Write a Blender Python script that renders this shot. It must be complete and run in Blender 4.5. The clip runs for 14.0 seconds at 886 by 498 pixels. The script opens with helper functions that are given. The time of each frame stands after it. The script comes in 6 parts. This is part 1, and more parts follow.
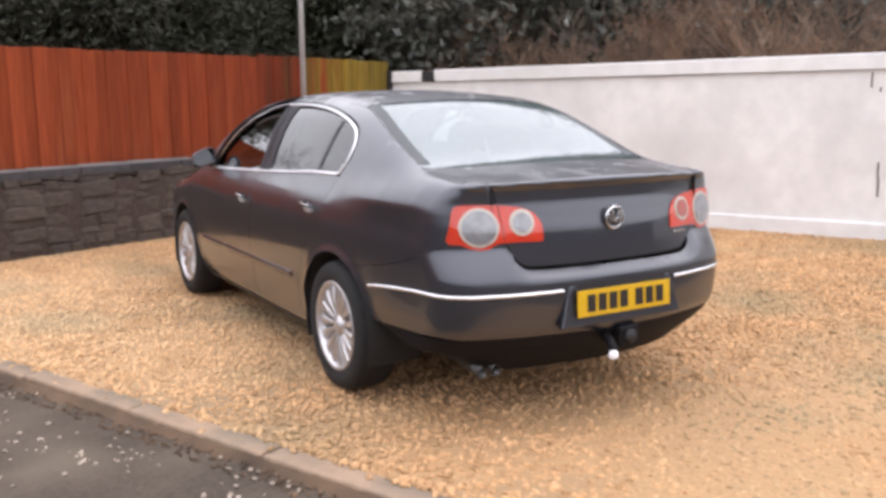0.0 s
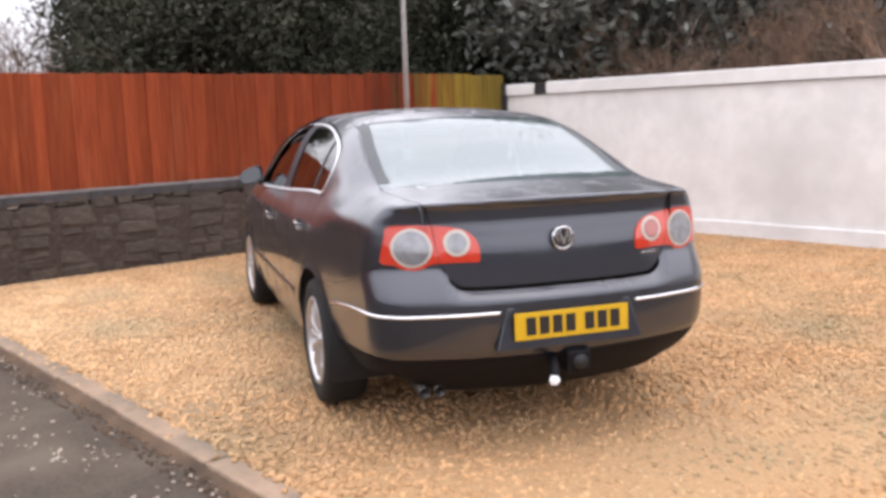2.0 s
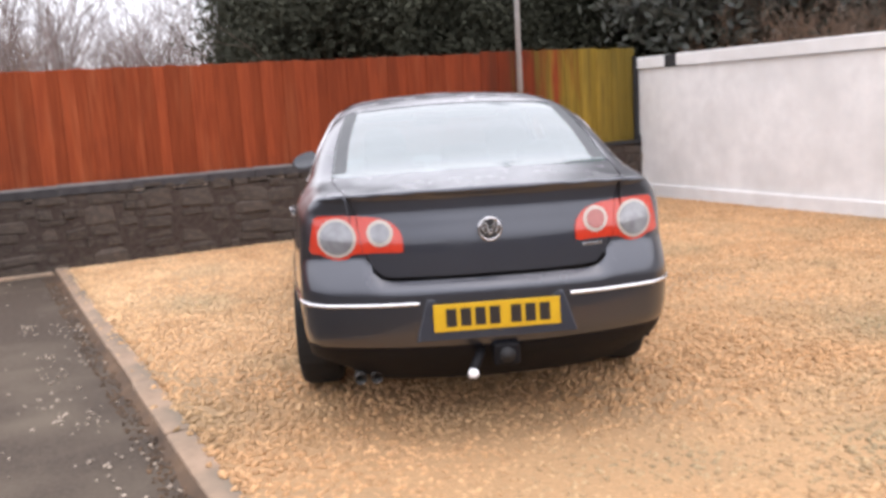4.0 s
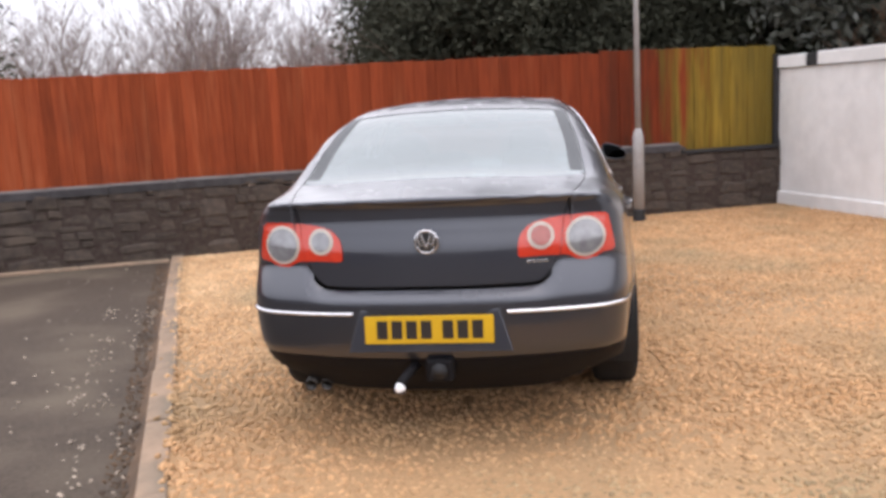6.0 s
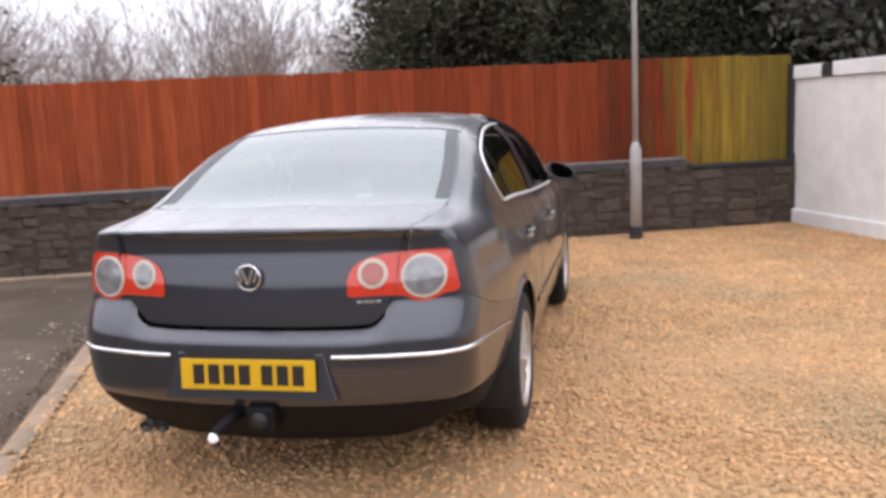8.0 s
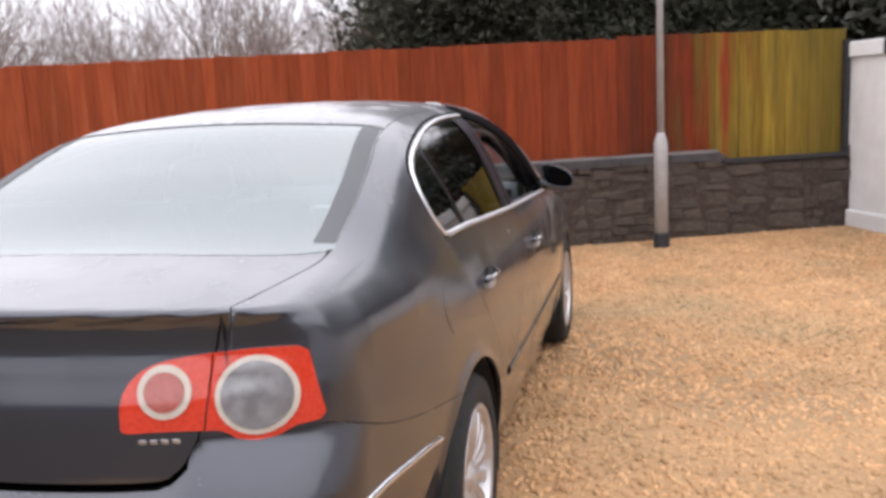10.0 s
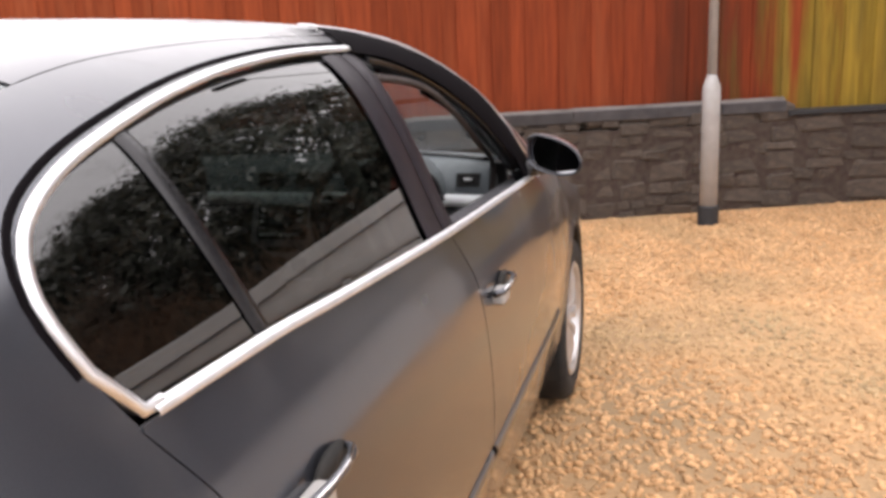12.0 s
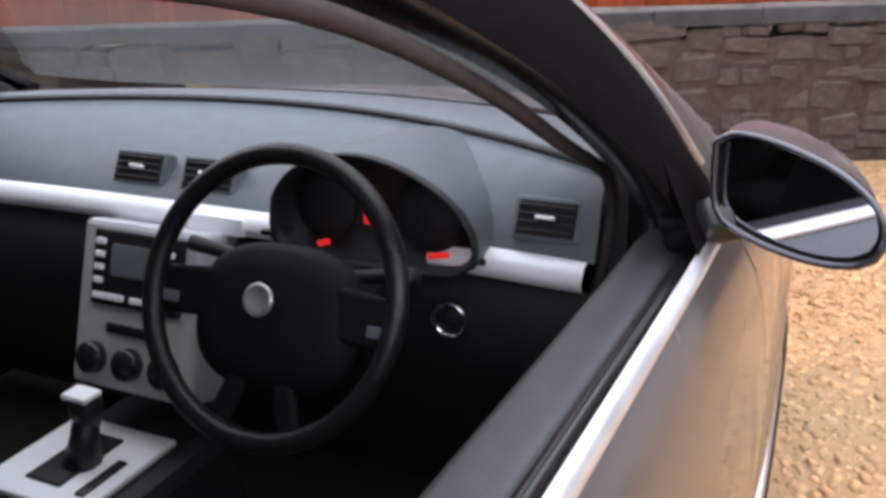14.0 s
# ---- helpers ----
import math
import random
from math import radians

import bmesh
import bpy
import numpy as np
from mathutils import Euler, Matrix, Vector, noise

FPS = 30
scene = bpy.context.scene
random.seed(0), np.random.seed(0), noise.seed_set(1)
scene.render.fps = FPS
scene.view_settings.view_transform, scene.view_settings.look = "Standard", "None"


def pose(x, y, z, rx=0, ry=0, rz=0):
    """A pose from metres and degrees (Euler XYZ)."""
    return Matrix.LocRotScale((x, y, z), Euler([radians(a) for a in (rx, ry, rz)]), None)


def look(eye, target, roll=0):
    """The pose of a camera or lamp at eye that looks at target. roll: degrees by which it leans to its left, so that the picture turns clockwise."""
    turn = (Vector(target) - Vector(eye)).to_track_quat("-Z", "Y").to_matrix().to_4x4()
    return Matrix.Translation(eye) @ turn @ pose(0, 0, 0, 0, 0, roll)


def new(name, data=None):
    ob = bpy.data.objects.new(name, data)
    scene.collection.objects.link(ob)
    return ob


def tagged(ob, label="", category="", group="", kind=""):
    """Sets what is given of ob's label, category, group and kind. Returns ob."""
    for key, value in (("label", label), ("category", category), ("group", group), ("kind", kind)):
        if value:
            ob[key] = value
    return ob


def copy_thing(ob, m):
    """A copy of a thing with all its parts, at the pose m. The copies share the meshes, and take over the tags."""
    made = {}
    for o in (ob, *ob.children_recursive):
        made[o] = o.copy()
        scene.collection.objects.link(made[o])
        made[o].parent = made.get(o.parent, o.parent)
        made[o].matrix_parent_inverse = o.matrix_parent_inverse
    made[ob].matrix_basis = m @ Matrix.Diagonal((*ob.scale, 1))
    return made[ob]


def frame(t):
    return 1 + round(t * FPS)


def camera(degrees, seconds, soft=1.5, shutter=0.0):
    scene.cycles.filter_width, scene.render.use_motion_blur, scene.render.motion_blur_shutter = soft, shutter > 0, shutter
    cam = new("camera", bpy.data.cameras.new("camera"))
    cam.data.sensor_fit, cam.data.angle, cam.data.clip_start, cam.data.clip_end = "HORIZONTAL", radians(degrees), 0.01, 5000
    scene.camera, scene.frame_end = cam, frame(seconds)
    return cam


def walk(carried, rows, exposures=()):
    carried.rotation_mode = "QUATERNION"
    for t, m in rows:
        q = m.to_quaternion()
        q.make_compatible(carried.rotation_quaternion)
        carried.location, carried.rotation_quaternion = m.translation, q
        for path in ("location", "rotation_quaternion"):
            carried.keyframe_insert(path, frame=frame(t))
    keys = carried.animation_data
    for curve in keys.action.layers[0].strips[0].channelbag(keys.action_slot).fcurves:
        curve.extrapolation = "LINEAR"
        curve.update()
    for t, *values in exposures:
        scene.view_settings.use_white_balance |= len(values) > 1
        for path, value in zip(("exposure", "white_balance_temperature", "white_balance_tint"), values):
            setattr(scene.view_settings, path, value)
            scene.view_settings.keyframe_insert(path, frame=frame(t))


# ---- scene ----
cam = camera(53.1, 14.0, soft=3.5)
PATH = [
    (0, (-2.598, -2.854, 1.391), (-1.59, -1.156, 1.071), -0.5),
    (0.5, (-2.398, -3.011, 1.432), (-1.49, -1.259, 1.106), -0.2),
    (1, (-2.199, -3.08, 1.423), (-1.387, -1.28, 1.107), -0.7),
    (1.5, (-1.943, -3.125, 1.414), (-1.185, -1.3, 1.106), -1.0),
    (2, (-1.66, -3.285, 1.414), (-1.029, -1.41, 1.124), -1.7),
    (2.5, (-1.384, -3.405, 1.416), (-0.867, -1.492, 1.147), -1.9),
    (3, (-1.115, -3.413, 1.401), (-0.644, -1.488, 1.13), -0.3),
    (3.5, (-0.818, -3.458, 1.408), (-0.52, -1.507, 1.083), -4.3),
    (4, (-0.509, -3.54, 1.436), (-0.341, -1.574, 1.107), -3.3),
    (4.2, (-0.403, -3.554, 1.409), (-0.276, -1.581, 1.109), -3.0),
    (6.3, (0.691, -3.391, 1.446), (0.348, -1.447, 1.126), -2.9),
    (6.5, (0.783, -3.342, 1.45), (0.398, -1.406, 1.128), -3.0),
    (7, (0.994, -3.274, 1.461), (0.589, -1.343, 1.137), -3.4),
    (7.5, (1.254, -3.136, 1.468), (0.812, -1.208, 1.172), -2.3),
    (8, (1.37, -2.939, 1.472), (0.959, -1.005, 1.171), -2.4),
    (8.5, (1.416, -2.612, 1.486), (0.984, -0.676, 1.226), -1.1),
    (8.7, (1.432, -2.485, 1.488), (1.017, -0.551, 1.19), -1.1),
    (10.8, (1.43, -0.721, 1.448), (0.917, 1.179, 1.089), -3.4),
    (11, (1.409, -0.553, 1.448), (0.884, 1.336, 1.055), -3.1),
    (11.5, (1.336, -0.04, 1.458), (0.834, 1.847, 1.028), -1.6),
    (12, (1.321, 0.465, 1.417), (0.786, 2.336, 0.953), -2.4),
    (12.5, (1.245, 0.923, 1.423), (0.606, 2.743, 0.892), -2.5),
    (13, (1.148, 1.386, 1.414), (0.576, 3.206, 0.813), -2.1),
    (13.5, (1.088, 1.8, 1.382), (0.338, 3.552, 0.776), -1.7),
    (14, (0.974, 2.185, 1.335), (0.164, 3.872, 0.630), -1.8),
]
walk(cam, [(t, look(eye, target, roll)) for t, eye, target, roll in PATH],
     [(0, 0.11, 6380, 16), (4.2, 0.15, 6380, 16), (6.5, -0.08, 6380, 16), (8.7, 0.02, 6380, 16), (11, 0.15, 6600, 16), (12, 0.35, 6850, 16), (12.5, 0.20, 6900, 16), (13, 0.25, 6520, 16), (13.5, 0.34, 6180, 16), (14, 0.55, 6180, 16)])

# ---- light ----
world = bpy.data.worlds.new("overcast_sky")
scene.world = world
world.use_nodes = True
wn, wl = world.node_tree.nodes, world.node_tree.links
sky = wn.new("ShaderNodeTexSky")
sky.sky_type, sky.sun_disc = "NISHITA", False
sky.sun_elevation, sky.sun_rotation = radians(72), radians(108)
sky.air_density, sky.dust_density = 1.0, 3.0
veil = wn.new("ShaderNodeMixRGB")
veil.inputs[0].default_value = 0.82
veil.inputs[2].default_value = (8.6, 8.7, 9.0, 1)
wl.new(sky.outputs[0], veil.inputs[1])
# an overcast sky is brighter overhead than at the horizon
up = wn.new("ShaderNodeTexCoord")
split = wn.new("ShaderNodeSeparateXYZ")
rise = wn.new("ShaderNodeMapRange")
rise.inputs["To Min"].default_value, rise.inputs["To Max"].default_value = 1.0, 1.7
shade = wn.new("ShaderNodeVectorMath")
shade.operation = "SCALE"
wl.new(up.outputs["Generated"], split.inputs[0])
wl.new(split.outputs["Z"], rise.inputs["Value"])
wl.new(veil.outputs[0], shade.inputs[0])
wl.new(rise.outputs[0], shade.inputs["Scale"])
wl.new(shade.outputs[0], wn["Background"].inputs[0])
wn["Background"].inputs[1].default_value = 0.16

sun_data = bpy.data.lights.new("sun", "SUN")
sun_data.energy, sun_data.angle, sun_data.color = 1.2, radians(170), (1.0, 0.96, 0.90)
sun = new("sun", sun_data)
sun.matrix_world = look((0, 0, 30), (-7.0, -7.0, 0))


# ---- materials ----
def material(name, base, rough=0.6, metal=0.0, second=None, scale=8.0, detail=6.0, bump=0.0, bump_scale=None, coat=0.0, per_piece=0.0, stretch=(1, 1, 1), spec=0.5, stain=None, stain_scale=1.2):
    """A surface with grain of one size, broad stains of another, and fine relief."""
    m = bpy.data.materials.new(name)
    m.use_nodes = True
    nodes, links = m.node_tree.nodes, m.node_tree.links
    p = nodes["Principled BSDF"]
    p.inputs["Roughness"].default_value = rough
    p.inputs["Metallic"].default_value = metal
    p.inputs["Coat Weight"].default_value = coat
    p.inputs["Coat Roughness"].default_value = 0.055
    p.inputs["Coat IOR"].default_value = 1.55
    p.inputs["Specular IOR Level"].default_value = spec
    coords = nodes.new("ShaderNodeTexCoord")
    mapping = nodes.new("ShaderNodeMapping")
    mapping.inputs["Scale"].default_value = stretch
    links.new(coords.outputs["Object"], mapping.inputs[0])
    grain = nodes.new("ShaderNodeTexNoise")
    grain.inputs["Scale"].default_value, grain.inputs["Detail"].default_value = scale, detail
    links.new(mapping.outputs[0], grain.inputs["Vector"])
    colour = nodes.new("ShaderNodeMixRGB")
    colour.inputs[1].default_value = (*base, 1)
    colour.inputs[2].default_value = (*(second or [c * 0.75 for c in base]), 1)
    ramp = nodes.new("ShaderNodeMapRange")
    ramp.inputs["From Min"].default_value, ramp.inputs["From Max"].default_value = 0.35, 0.68
    links.new(grain.outputs[0], ramp.inputs["Value"])
    links.new(ramp.outputs[0], colour.inputs[0])
    last = colour.outputs[0]
    if stain:
        broad = nodes.new("ShaderNodeTexNoise")
        broad.inputs["Scale"].default_value, broad.inputs["Detail"].default_value = stain_scale, 4.0
        links.new(coords.outputs["Object"], broad.inputs["Vector"])
        r2 = nodes.new("ShaderNodeMapRange")
        r2.inputs["From Min"].default_value, r2.inputs["From Max"].default_value = 0.48, 0.72
        links.new(broad.outputs[0], r2.inputs["Value"])
        mix2 = nodes.new("ShaderNodeMixRGB")
        mix2.inputs[2].default_value = (*stain, 1)
        links.new(last, mix2.inputs[1])
        links.new(r2.outputs[0], mix2.inputs[0])
        last = mix2.outputs[0]
    if per_piece:
        info = nodes.new("ShaderNodeObjectInfo")
        geo = nodes.new("ShaderNodeNewGeometry")
        add = nodes.new("ShaderNodeMath")
        links.new(info.outputs["Random"], add.inputs[0])
        links.new(geo.outputs["Random Per Island"], add.inputs[1])
        wrap = nodes.new("ShaderNodeMath")
        wrap.operation = "FRACT"
        links.new(add.outputs[0], wrap.inputs[0])
        span = nodes.new("ShaderNodeMapRange")
        span.inputs["To Min"].default_value, span.inputs["To Max"].default_value = 1 - per_piece, 1 + per_piece
        links.new(wrap.outputs[0], span.inputs["Value"])
        tint = nodes.new("ShaderNodeHueSaturation")
        links.new(span.outputs[0], tint.inputs["Value"])
        links.new(last, tint.inputs["Color"])
        last = tint.outputs[0]
    links.new(last, p.inputs["Base Color"])
    if bump:
        relief = nodes.new("ShaderNodeTexNoise")
        relief.inputs["Scale"].default_value, relief.inputs["Detail"].default_value = bump_scale or scale * 3, 5.0
        links.new(mapping.outputs[0], relief.inputs["Vector"])
        b = nodes.new("ShaderNodeBump")
        b.inputs["Strength"].default_value, b.inputs["Distance"].default_value = min(1.0, bump), 0.01
        links.new(relief.outputs[0], b.inputs["Height"])
        links.new(b.outputs[0], p.inputs["Normal"])
    return m


def glass_material(name, tint, mist=0.0, mirror=0.06):
    """A thin pane: tinted, mirror-like at a slant; where mist is above zero, misted and paled for mirrored sky."""
    m = bpy.data.materials.new(name)
    m.use_nodes = True
    nodes, links = m.node_tree.nodes, m.node_tree.links
    nodes.remove(nodes["Principled BSDF"])
    out = nodes["Material Output"]
    clear, shine, mixed, slant, power, span = (nodes.new(n) for n in ("ShaderNodeBsdfTransparent", "ShaderNodeBsdfGlossy", "ShaderNodeMixShader", "ShaderNodeLayerWeight", "ShaderNodeMath", "ShaderNodeMapRange"))
    clear.inputs[0].default_value = (*tint, 1)
    shine.inputs["Roughness"].default_value = 0.015
    power.operation = "POWER"
    power.inputs[1].default_value = 3.5
    slant.inputs[0].default_value = 0.5
    span.inputs["To Min"].default_value = mirror
    links.new(slant.outputs["Facing"], power.inputs[0])
    links.new(power.outputs[0], span.inputs["Value"])
    links.new(span.outputs[0], mixed.inputs[0])
    base = clear.outputs[0]
    # pale layer: condensation, plus some brightness of mirrored sky put into colour
    if mist:
        fog, fogged, n = nodes.new("ShaderNodeBsdfDiffuse"), nodes.new("ShaderNodeMixShader"), nodes.new("ShaderNodeTexNoise")
        fog.inputs[0].default_value = (0.50, 0.66, 0.67, 1)
        n.inputs["Scale"].default_value = 3.0
        r = nodes.new("ShaderNodeMapRange")
        r.inputs["To Min"].default_value, r.inputs["To Max"].default_value = mist * 0.75, mist * 1.2
        links.new(n.outputs[0], r.inputs["Value"])
        links.new(r.outputs[0], fogged.inputs[0])
        links.new(base, fogged.inputs[1])
        links.new(fog.outputs[0], fogged.inputs[2])
        base = fogged.outputs[0]
    links.new(base, mixed.inputs[1])
    links.new(shine.outputs[0], mixed.inputs[2])
    links.new(mixed.outputs[0], out.inputs[0])
    return m


def lit_material(name, colour, strength):
    m = bpy.data.materials.new(name)
    m.use_nodes = True
    p = m.node_tree.nodes["Principled BSDF"]
    p.inputs["Base Color"].default_value = (*colour, 1)
    p.inputs["Emission Color"].default_value = (*colour, 1)
    p.inputs["Emission Strength"].default_value = strength
    return m


PAINT = material("grey_metallic_paint", (0.052, 0.056, 0.070), 0.38, 0.80, (0.044, 0.047, 0.059), 900, 2, coat=1.0)


def film_and_sky_sheen(m):
    """A dried film of road dirt and drip marks that dulls the clear coat in patches, and a sheen that paints sky
    brightness on upward faces.
    """
    nodes, links = m.node_tree.nodes, m.node_tree.links
    p = nodes["Principled BSDF"]
    coords = nodes.new("ShaderNodeTexCoord")
    mapping = nodes.new("ShaderNodeMapping")
    mapping.inputs["Scale"].default_value = (1.0, 1.0, 0.55)
    links.new(coords.outputs["Object"], mapping.inputs[0])
    film = nodes.new("ShaderNodeTexNoise")
    film.inputs["Scale"].default_value, film.inputs["Detail"].default_value = 7.0, 7.0
    links.new(mapping.outputs[0], film.inputs["Vector"])
    dull = nodes.new("ShaderNodeMapRange")
    dull.inputs["From Min"].default_value, dull.inputs["From Max"].default_value = 0.40, 0.70
    dull.inputs["To Min"].default_value, dull.inputs["To Max"].default_value = 0.05, 0.24
    links.new(film.outputs[0], dull.inputs["Value"])
    facing, height, sky_facing = nodes.new("ShaderNodeNewGeometry"), nodes.new("ShaderNodeSeparateXYZ"), nodes.new("ShaderNodeMapRange")
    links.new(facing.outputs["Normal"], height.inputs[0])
    links.new(height.outputs["Z"], sky_facing.inputs["Value"])
    sky_facing.inputs["From Min"].default_value, sky_facing.inputs["From Max"].default_value = 0.15, 0.90
    sky_facing.inputs["To Max"].default_value = 0.09
    both_r = nodes.new("ShaderNodeMath")
    links.new(dull.outputs[0], both_r.inputs[0])
    links.new(sky_facing.outputs[0], both_r.inputs[1])
    links.new(both_r.outputs[0], p.inputs["Coat Roughness"])
    # sky brightness is painted as a sheen on upward-facing parts, most at a slant
    sky_sheen = nodes.new("ShaderNodeMath")
    sky_sheen.operation = "MULTIPLY"
    links.new(sky_facing.outputs[0], sky_sheen.inputs[0])
    links.new(film.outputs[0], sky_sheen.inputs[1])
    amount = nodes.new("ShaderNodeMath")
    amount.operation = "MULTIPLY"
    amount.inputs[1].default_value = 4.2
    links.new(sky_sheen.outputs[0], amount.inputs[0])
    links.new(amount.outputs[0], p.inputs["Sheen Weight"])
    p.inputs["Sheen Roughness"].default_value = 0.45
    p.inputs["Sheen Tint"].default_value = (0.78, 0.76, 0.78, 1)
    p.inputs["Coat IOR"].default_value = 1.63


film_and_sky_sheen(PAINT)
TRIM_BLACK = material("black_gloss_trim", (0.012, 0.012, 0.014), 0.25, scale=40)
PILLAR = material("dark_gloss_pillar", (0.022, 0.018, 0.023), 0.40, scale=60, spec=0.2)
PLASTIC = material("black_plastic", (0.0133, 0.0133, 0.0148), 0.6, scale=60, bump=0.15, bump_scale=400)
VALANCE = material("dull_black_valance", (0.006, 0.0055, 0.007), 0.65, scale=60, bump=0.15, bump_scale=400, spec=0.2)
UNDER = material("underbody", (0.012, 0.012, 0.012), 0.85, scale=10, second=(0.02, 0.018, 0.016))
TRIM_CHROME = material("dull_chrome_trim", (0.88, 0.88, 0.90), 0.42, 1.0, (0.78, 0.78, 0.80), 30)
CHROME = material("chrome", (0.84, 0.84, 0.86), 0.18, 1.0, (0.74, 0.74, 0.76), 30)
ALLOY = material("silver_alloy", (0.60, 0.59, 0.60), 0.36, 0.75, (0.50, 0.48, 0.47), 25)
STEEL = material("sooty_steel", (0.10, 0.095, 0.09), 0.45, 0.8, (0.06, 0.055, 0.05), 30)
RUBBER = material("tyre_rubber", (0.009, 0.009, 0.010), 0.85, second=(0.016, 0.015, 0.014), scale=30, bump=0.3, bump_scale=120)
GLASS = glass_material("tinted_glass", (0.050, 0.062, 0.058), 0.0, 0.12)
REAR_GLASS = glass_material("misted_sky_pale_glass", (0.22, 0.31, 0.31), 0.20, 0.16)
SCREEN_GLASS = glass_material("clear_glass", (0.66, 0.70, 0.69), 0.0)
FRAME_BLACK = material("satin_black_frame", (0.006, 0.005, 0.006), 0.9, scale=40, spec=0.03)
WHEEL_BLACK = material("dull_black_airbag_cover", (0.006, 0.0055, 0.007), 0.7, scale=60, bump=0.1, bump_scale=300, spec=0.2)
LENS_RED = material("red_lens", (0.607, 0.0518, 0.0222), 0.12, coat=1.0, second=(0.518, 0.0333, 0.0133), scale=120)
LENS_RING = material("pale_lens_ring", (0.577, 0.533, 0.459), 0.2, coat=1.0, second=(0.518, 0.459, 0.385), scale=60)
LENS_GREY = material("smoked_clear_lens", (0.34, 0.34, 0.35), 0.15, 0.4, (0.22, 0.22, 0.23), 32, coat=1.0)
LENS_ROSE = material("rose_lens", (0.407, 0.118, 0.0962), 0.15, coat=1.0, second=(0.333, 0.0888, 0.074), scale=70)
PLATE_YELLOW = material("yellow_plate", (0.636, 0.385, 0.003), 0.45, second=(0.592, 0.348, 0.003), scale=20)
PLATE_BLACK = material("plate_black", (0.02, 0.015, 0.012), 0.45, scale=50)
GRAVEL_BASE = material("gravel_bed", (0.475, 0.288, 0.142), 0.95, second=(0.36, 0.222, 0.11), scale=45, detail=8, bump=0.9, bump_scale=70, stain=(0.266, 0.185, 0.104), stain_scale=0.7)
GRAVEL = material("limestone_chippings", (0.545, 0.328, 0.165), 0.9, second=(0.44, 0.25, 0.115), scale=3, detail=3, per_piece=0.26, stain=(0.333, 0.244, 0.133), stain_scale=0.9)
def pale_patch(m):
    """Paler stone in the outer corner of the yard, with a ragged edge."""
    nodes, links = m.node_tree.nodes, m.node_tree.links
    p = nodes["Principled BSDF"]
    coords, split, ragged = nodes.new("ShaderNodeTexCoord"), nodes.new("ShaderNodeSeparateXYZ"), nodes.new("ShaderNodeTexNoise")
    ragged.inputs["Scale"].default_value, ragged.inputs["Detail"].default_value = 1.3, 5.0
    links.new(coords.outputs["Object"], split.inputs[0])
    links.new(coords.outputs["Object"], ragged.inputs["Vector"])
    across, along, both_f, uneven = nodes.new("ShaderNodeMapRange"), nodes.new("ShaderNodeMapRange"), nodes.new("ShaderNodeMath"), nodes.new("ShaderNodeMath")
    across.inputs["From Min"].default_value, across.inputs["From Max"].default_value = -4.8, -6.6
    along.inputs["From Min"].default_value, along.inputs["From Max"].default_value = -5.6, -3.4
    links.new(split.outputs["X"], across.inputs["Value"])
    links.new(split.outputs["Y"], along.inputs["Value"])
    both_f.operation = uneven.operation = "MULTIPLY"
    links.new(across.outputs[0], both_f.inputs[0])
    links.new(along.outputs[0], both_f.inputs[1])
    spread = nodes.new("ShaderNodeMapRange")
    spread.inputs["From Min"].default_value, spread.inputs["From Max"].default_value = 0.3, 0.6
    spread.inputs["To Min"].default_value = 0.55
    links.new(ragged.outputs[0], spread.inputs["Value"])
    links.new(both_f.outputs[0], uneven.inputs[0])
    links.new(spread.outputs[0], uneven.inputs[1])
    lightened = nodes.new("ShaderNodeMixRGB")
    lightened.blend_type = "MULTIPLY"
    lightened.inputs[2].default_value = (1.24, 1.36, 1.50, 1)
    links.new(uneven.outputs[0], lightened.inputs[0])
    links.new(p.inputs["Base Color"].links[0].from_socket, lightened.inputs[1])
    links.new(lightened.outputs[0], p.inputs["Base Color"])


pale_patch(GRAVEL_BASE)
pale_patch(GRAVEL)
# paler copy of the chippings: light on the strays is put into it
GRAVEL_PALE = material("pale_stray_chippings", (0.429, 0.355, 0.281), 0.9, second=(0.311, 0.252, 0.192), scale=3, per_piece=0.3)
TARMAC = material("worn_tarmac", (0.096, 0.074, 0.056), 0.85, second=(0.058, 0.045, 0.035), scale=48, detail=9, bump=0.7, bump_scale=120, spec=0.22, stain=(0.135, 0.108, 0.080), stain_scale=1.3)
CONCRETE = material("kerb_concrete", (0.333, 0.233, 0.159), 0.9, second=(0.259, 0.181, 0.122), scale=14, bump=0.4, bump_scale=90, per_piece=0.12, stain=(0.133, 0.118, 0.0888), stain_scale=2)
RENDER_WHITE = material("white_masonry_paint", (0.786, 0.776, 0.760), 0.85, second=(0.70, 0.69, 0.675), scale=5, bump=0.25, bump_scale=60, stain=(0.607, 0.598, 0.581), stain_scale=0.8)
STONE = material("dark_rubble_stone", (0.076, 0.058, 0.046), 0.95, second=(0.048, 0.038, 0.032), scale=11, detail=8, bump=0.45, bump_scale=30, per_piece=0.16, stain=(0.098, 0.074, 0.056), stain_scale=5)
MORTAR = material("dark_mortar", (0.0651, 0.0496, 0.0385), 0.95, second=(0.037, 0.0215, 0.0178), scale=20, bump=0.5)
FILLET = material("pale_mortar_fillet", (0.178, 0.159, 0.148), 0.95, second=(0.111, 0.0962, 0.0888), scale=7, bump=0.5, stain=(0.0666, 0.0592, 0.0555), stain_scale=2.5)
COPING = material("weathered_coping", (0.0577, 0.0533, 0.0548), 0.9, second=(0.037, 0.034, 0.0363), scale=10, bump=0.4, per_piece=0.2)


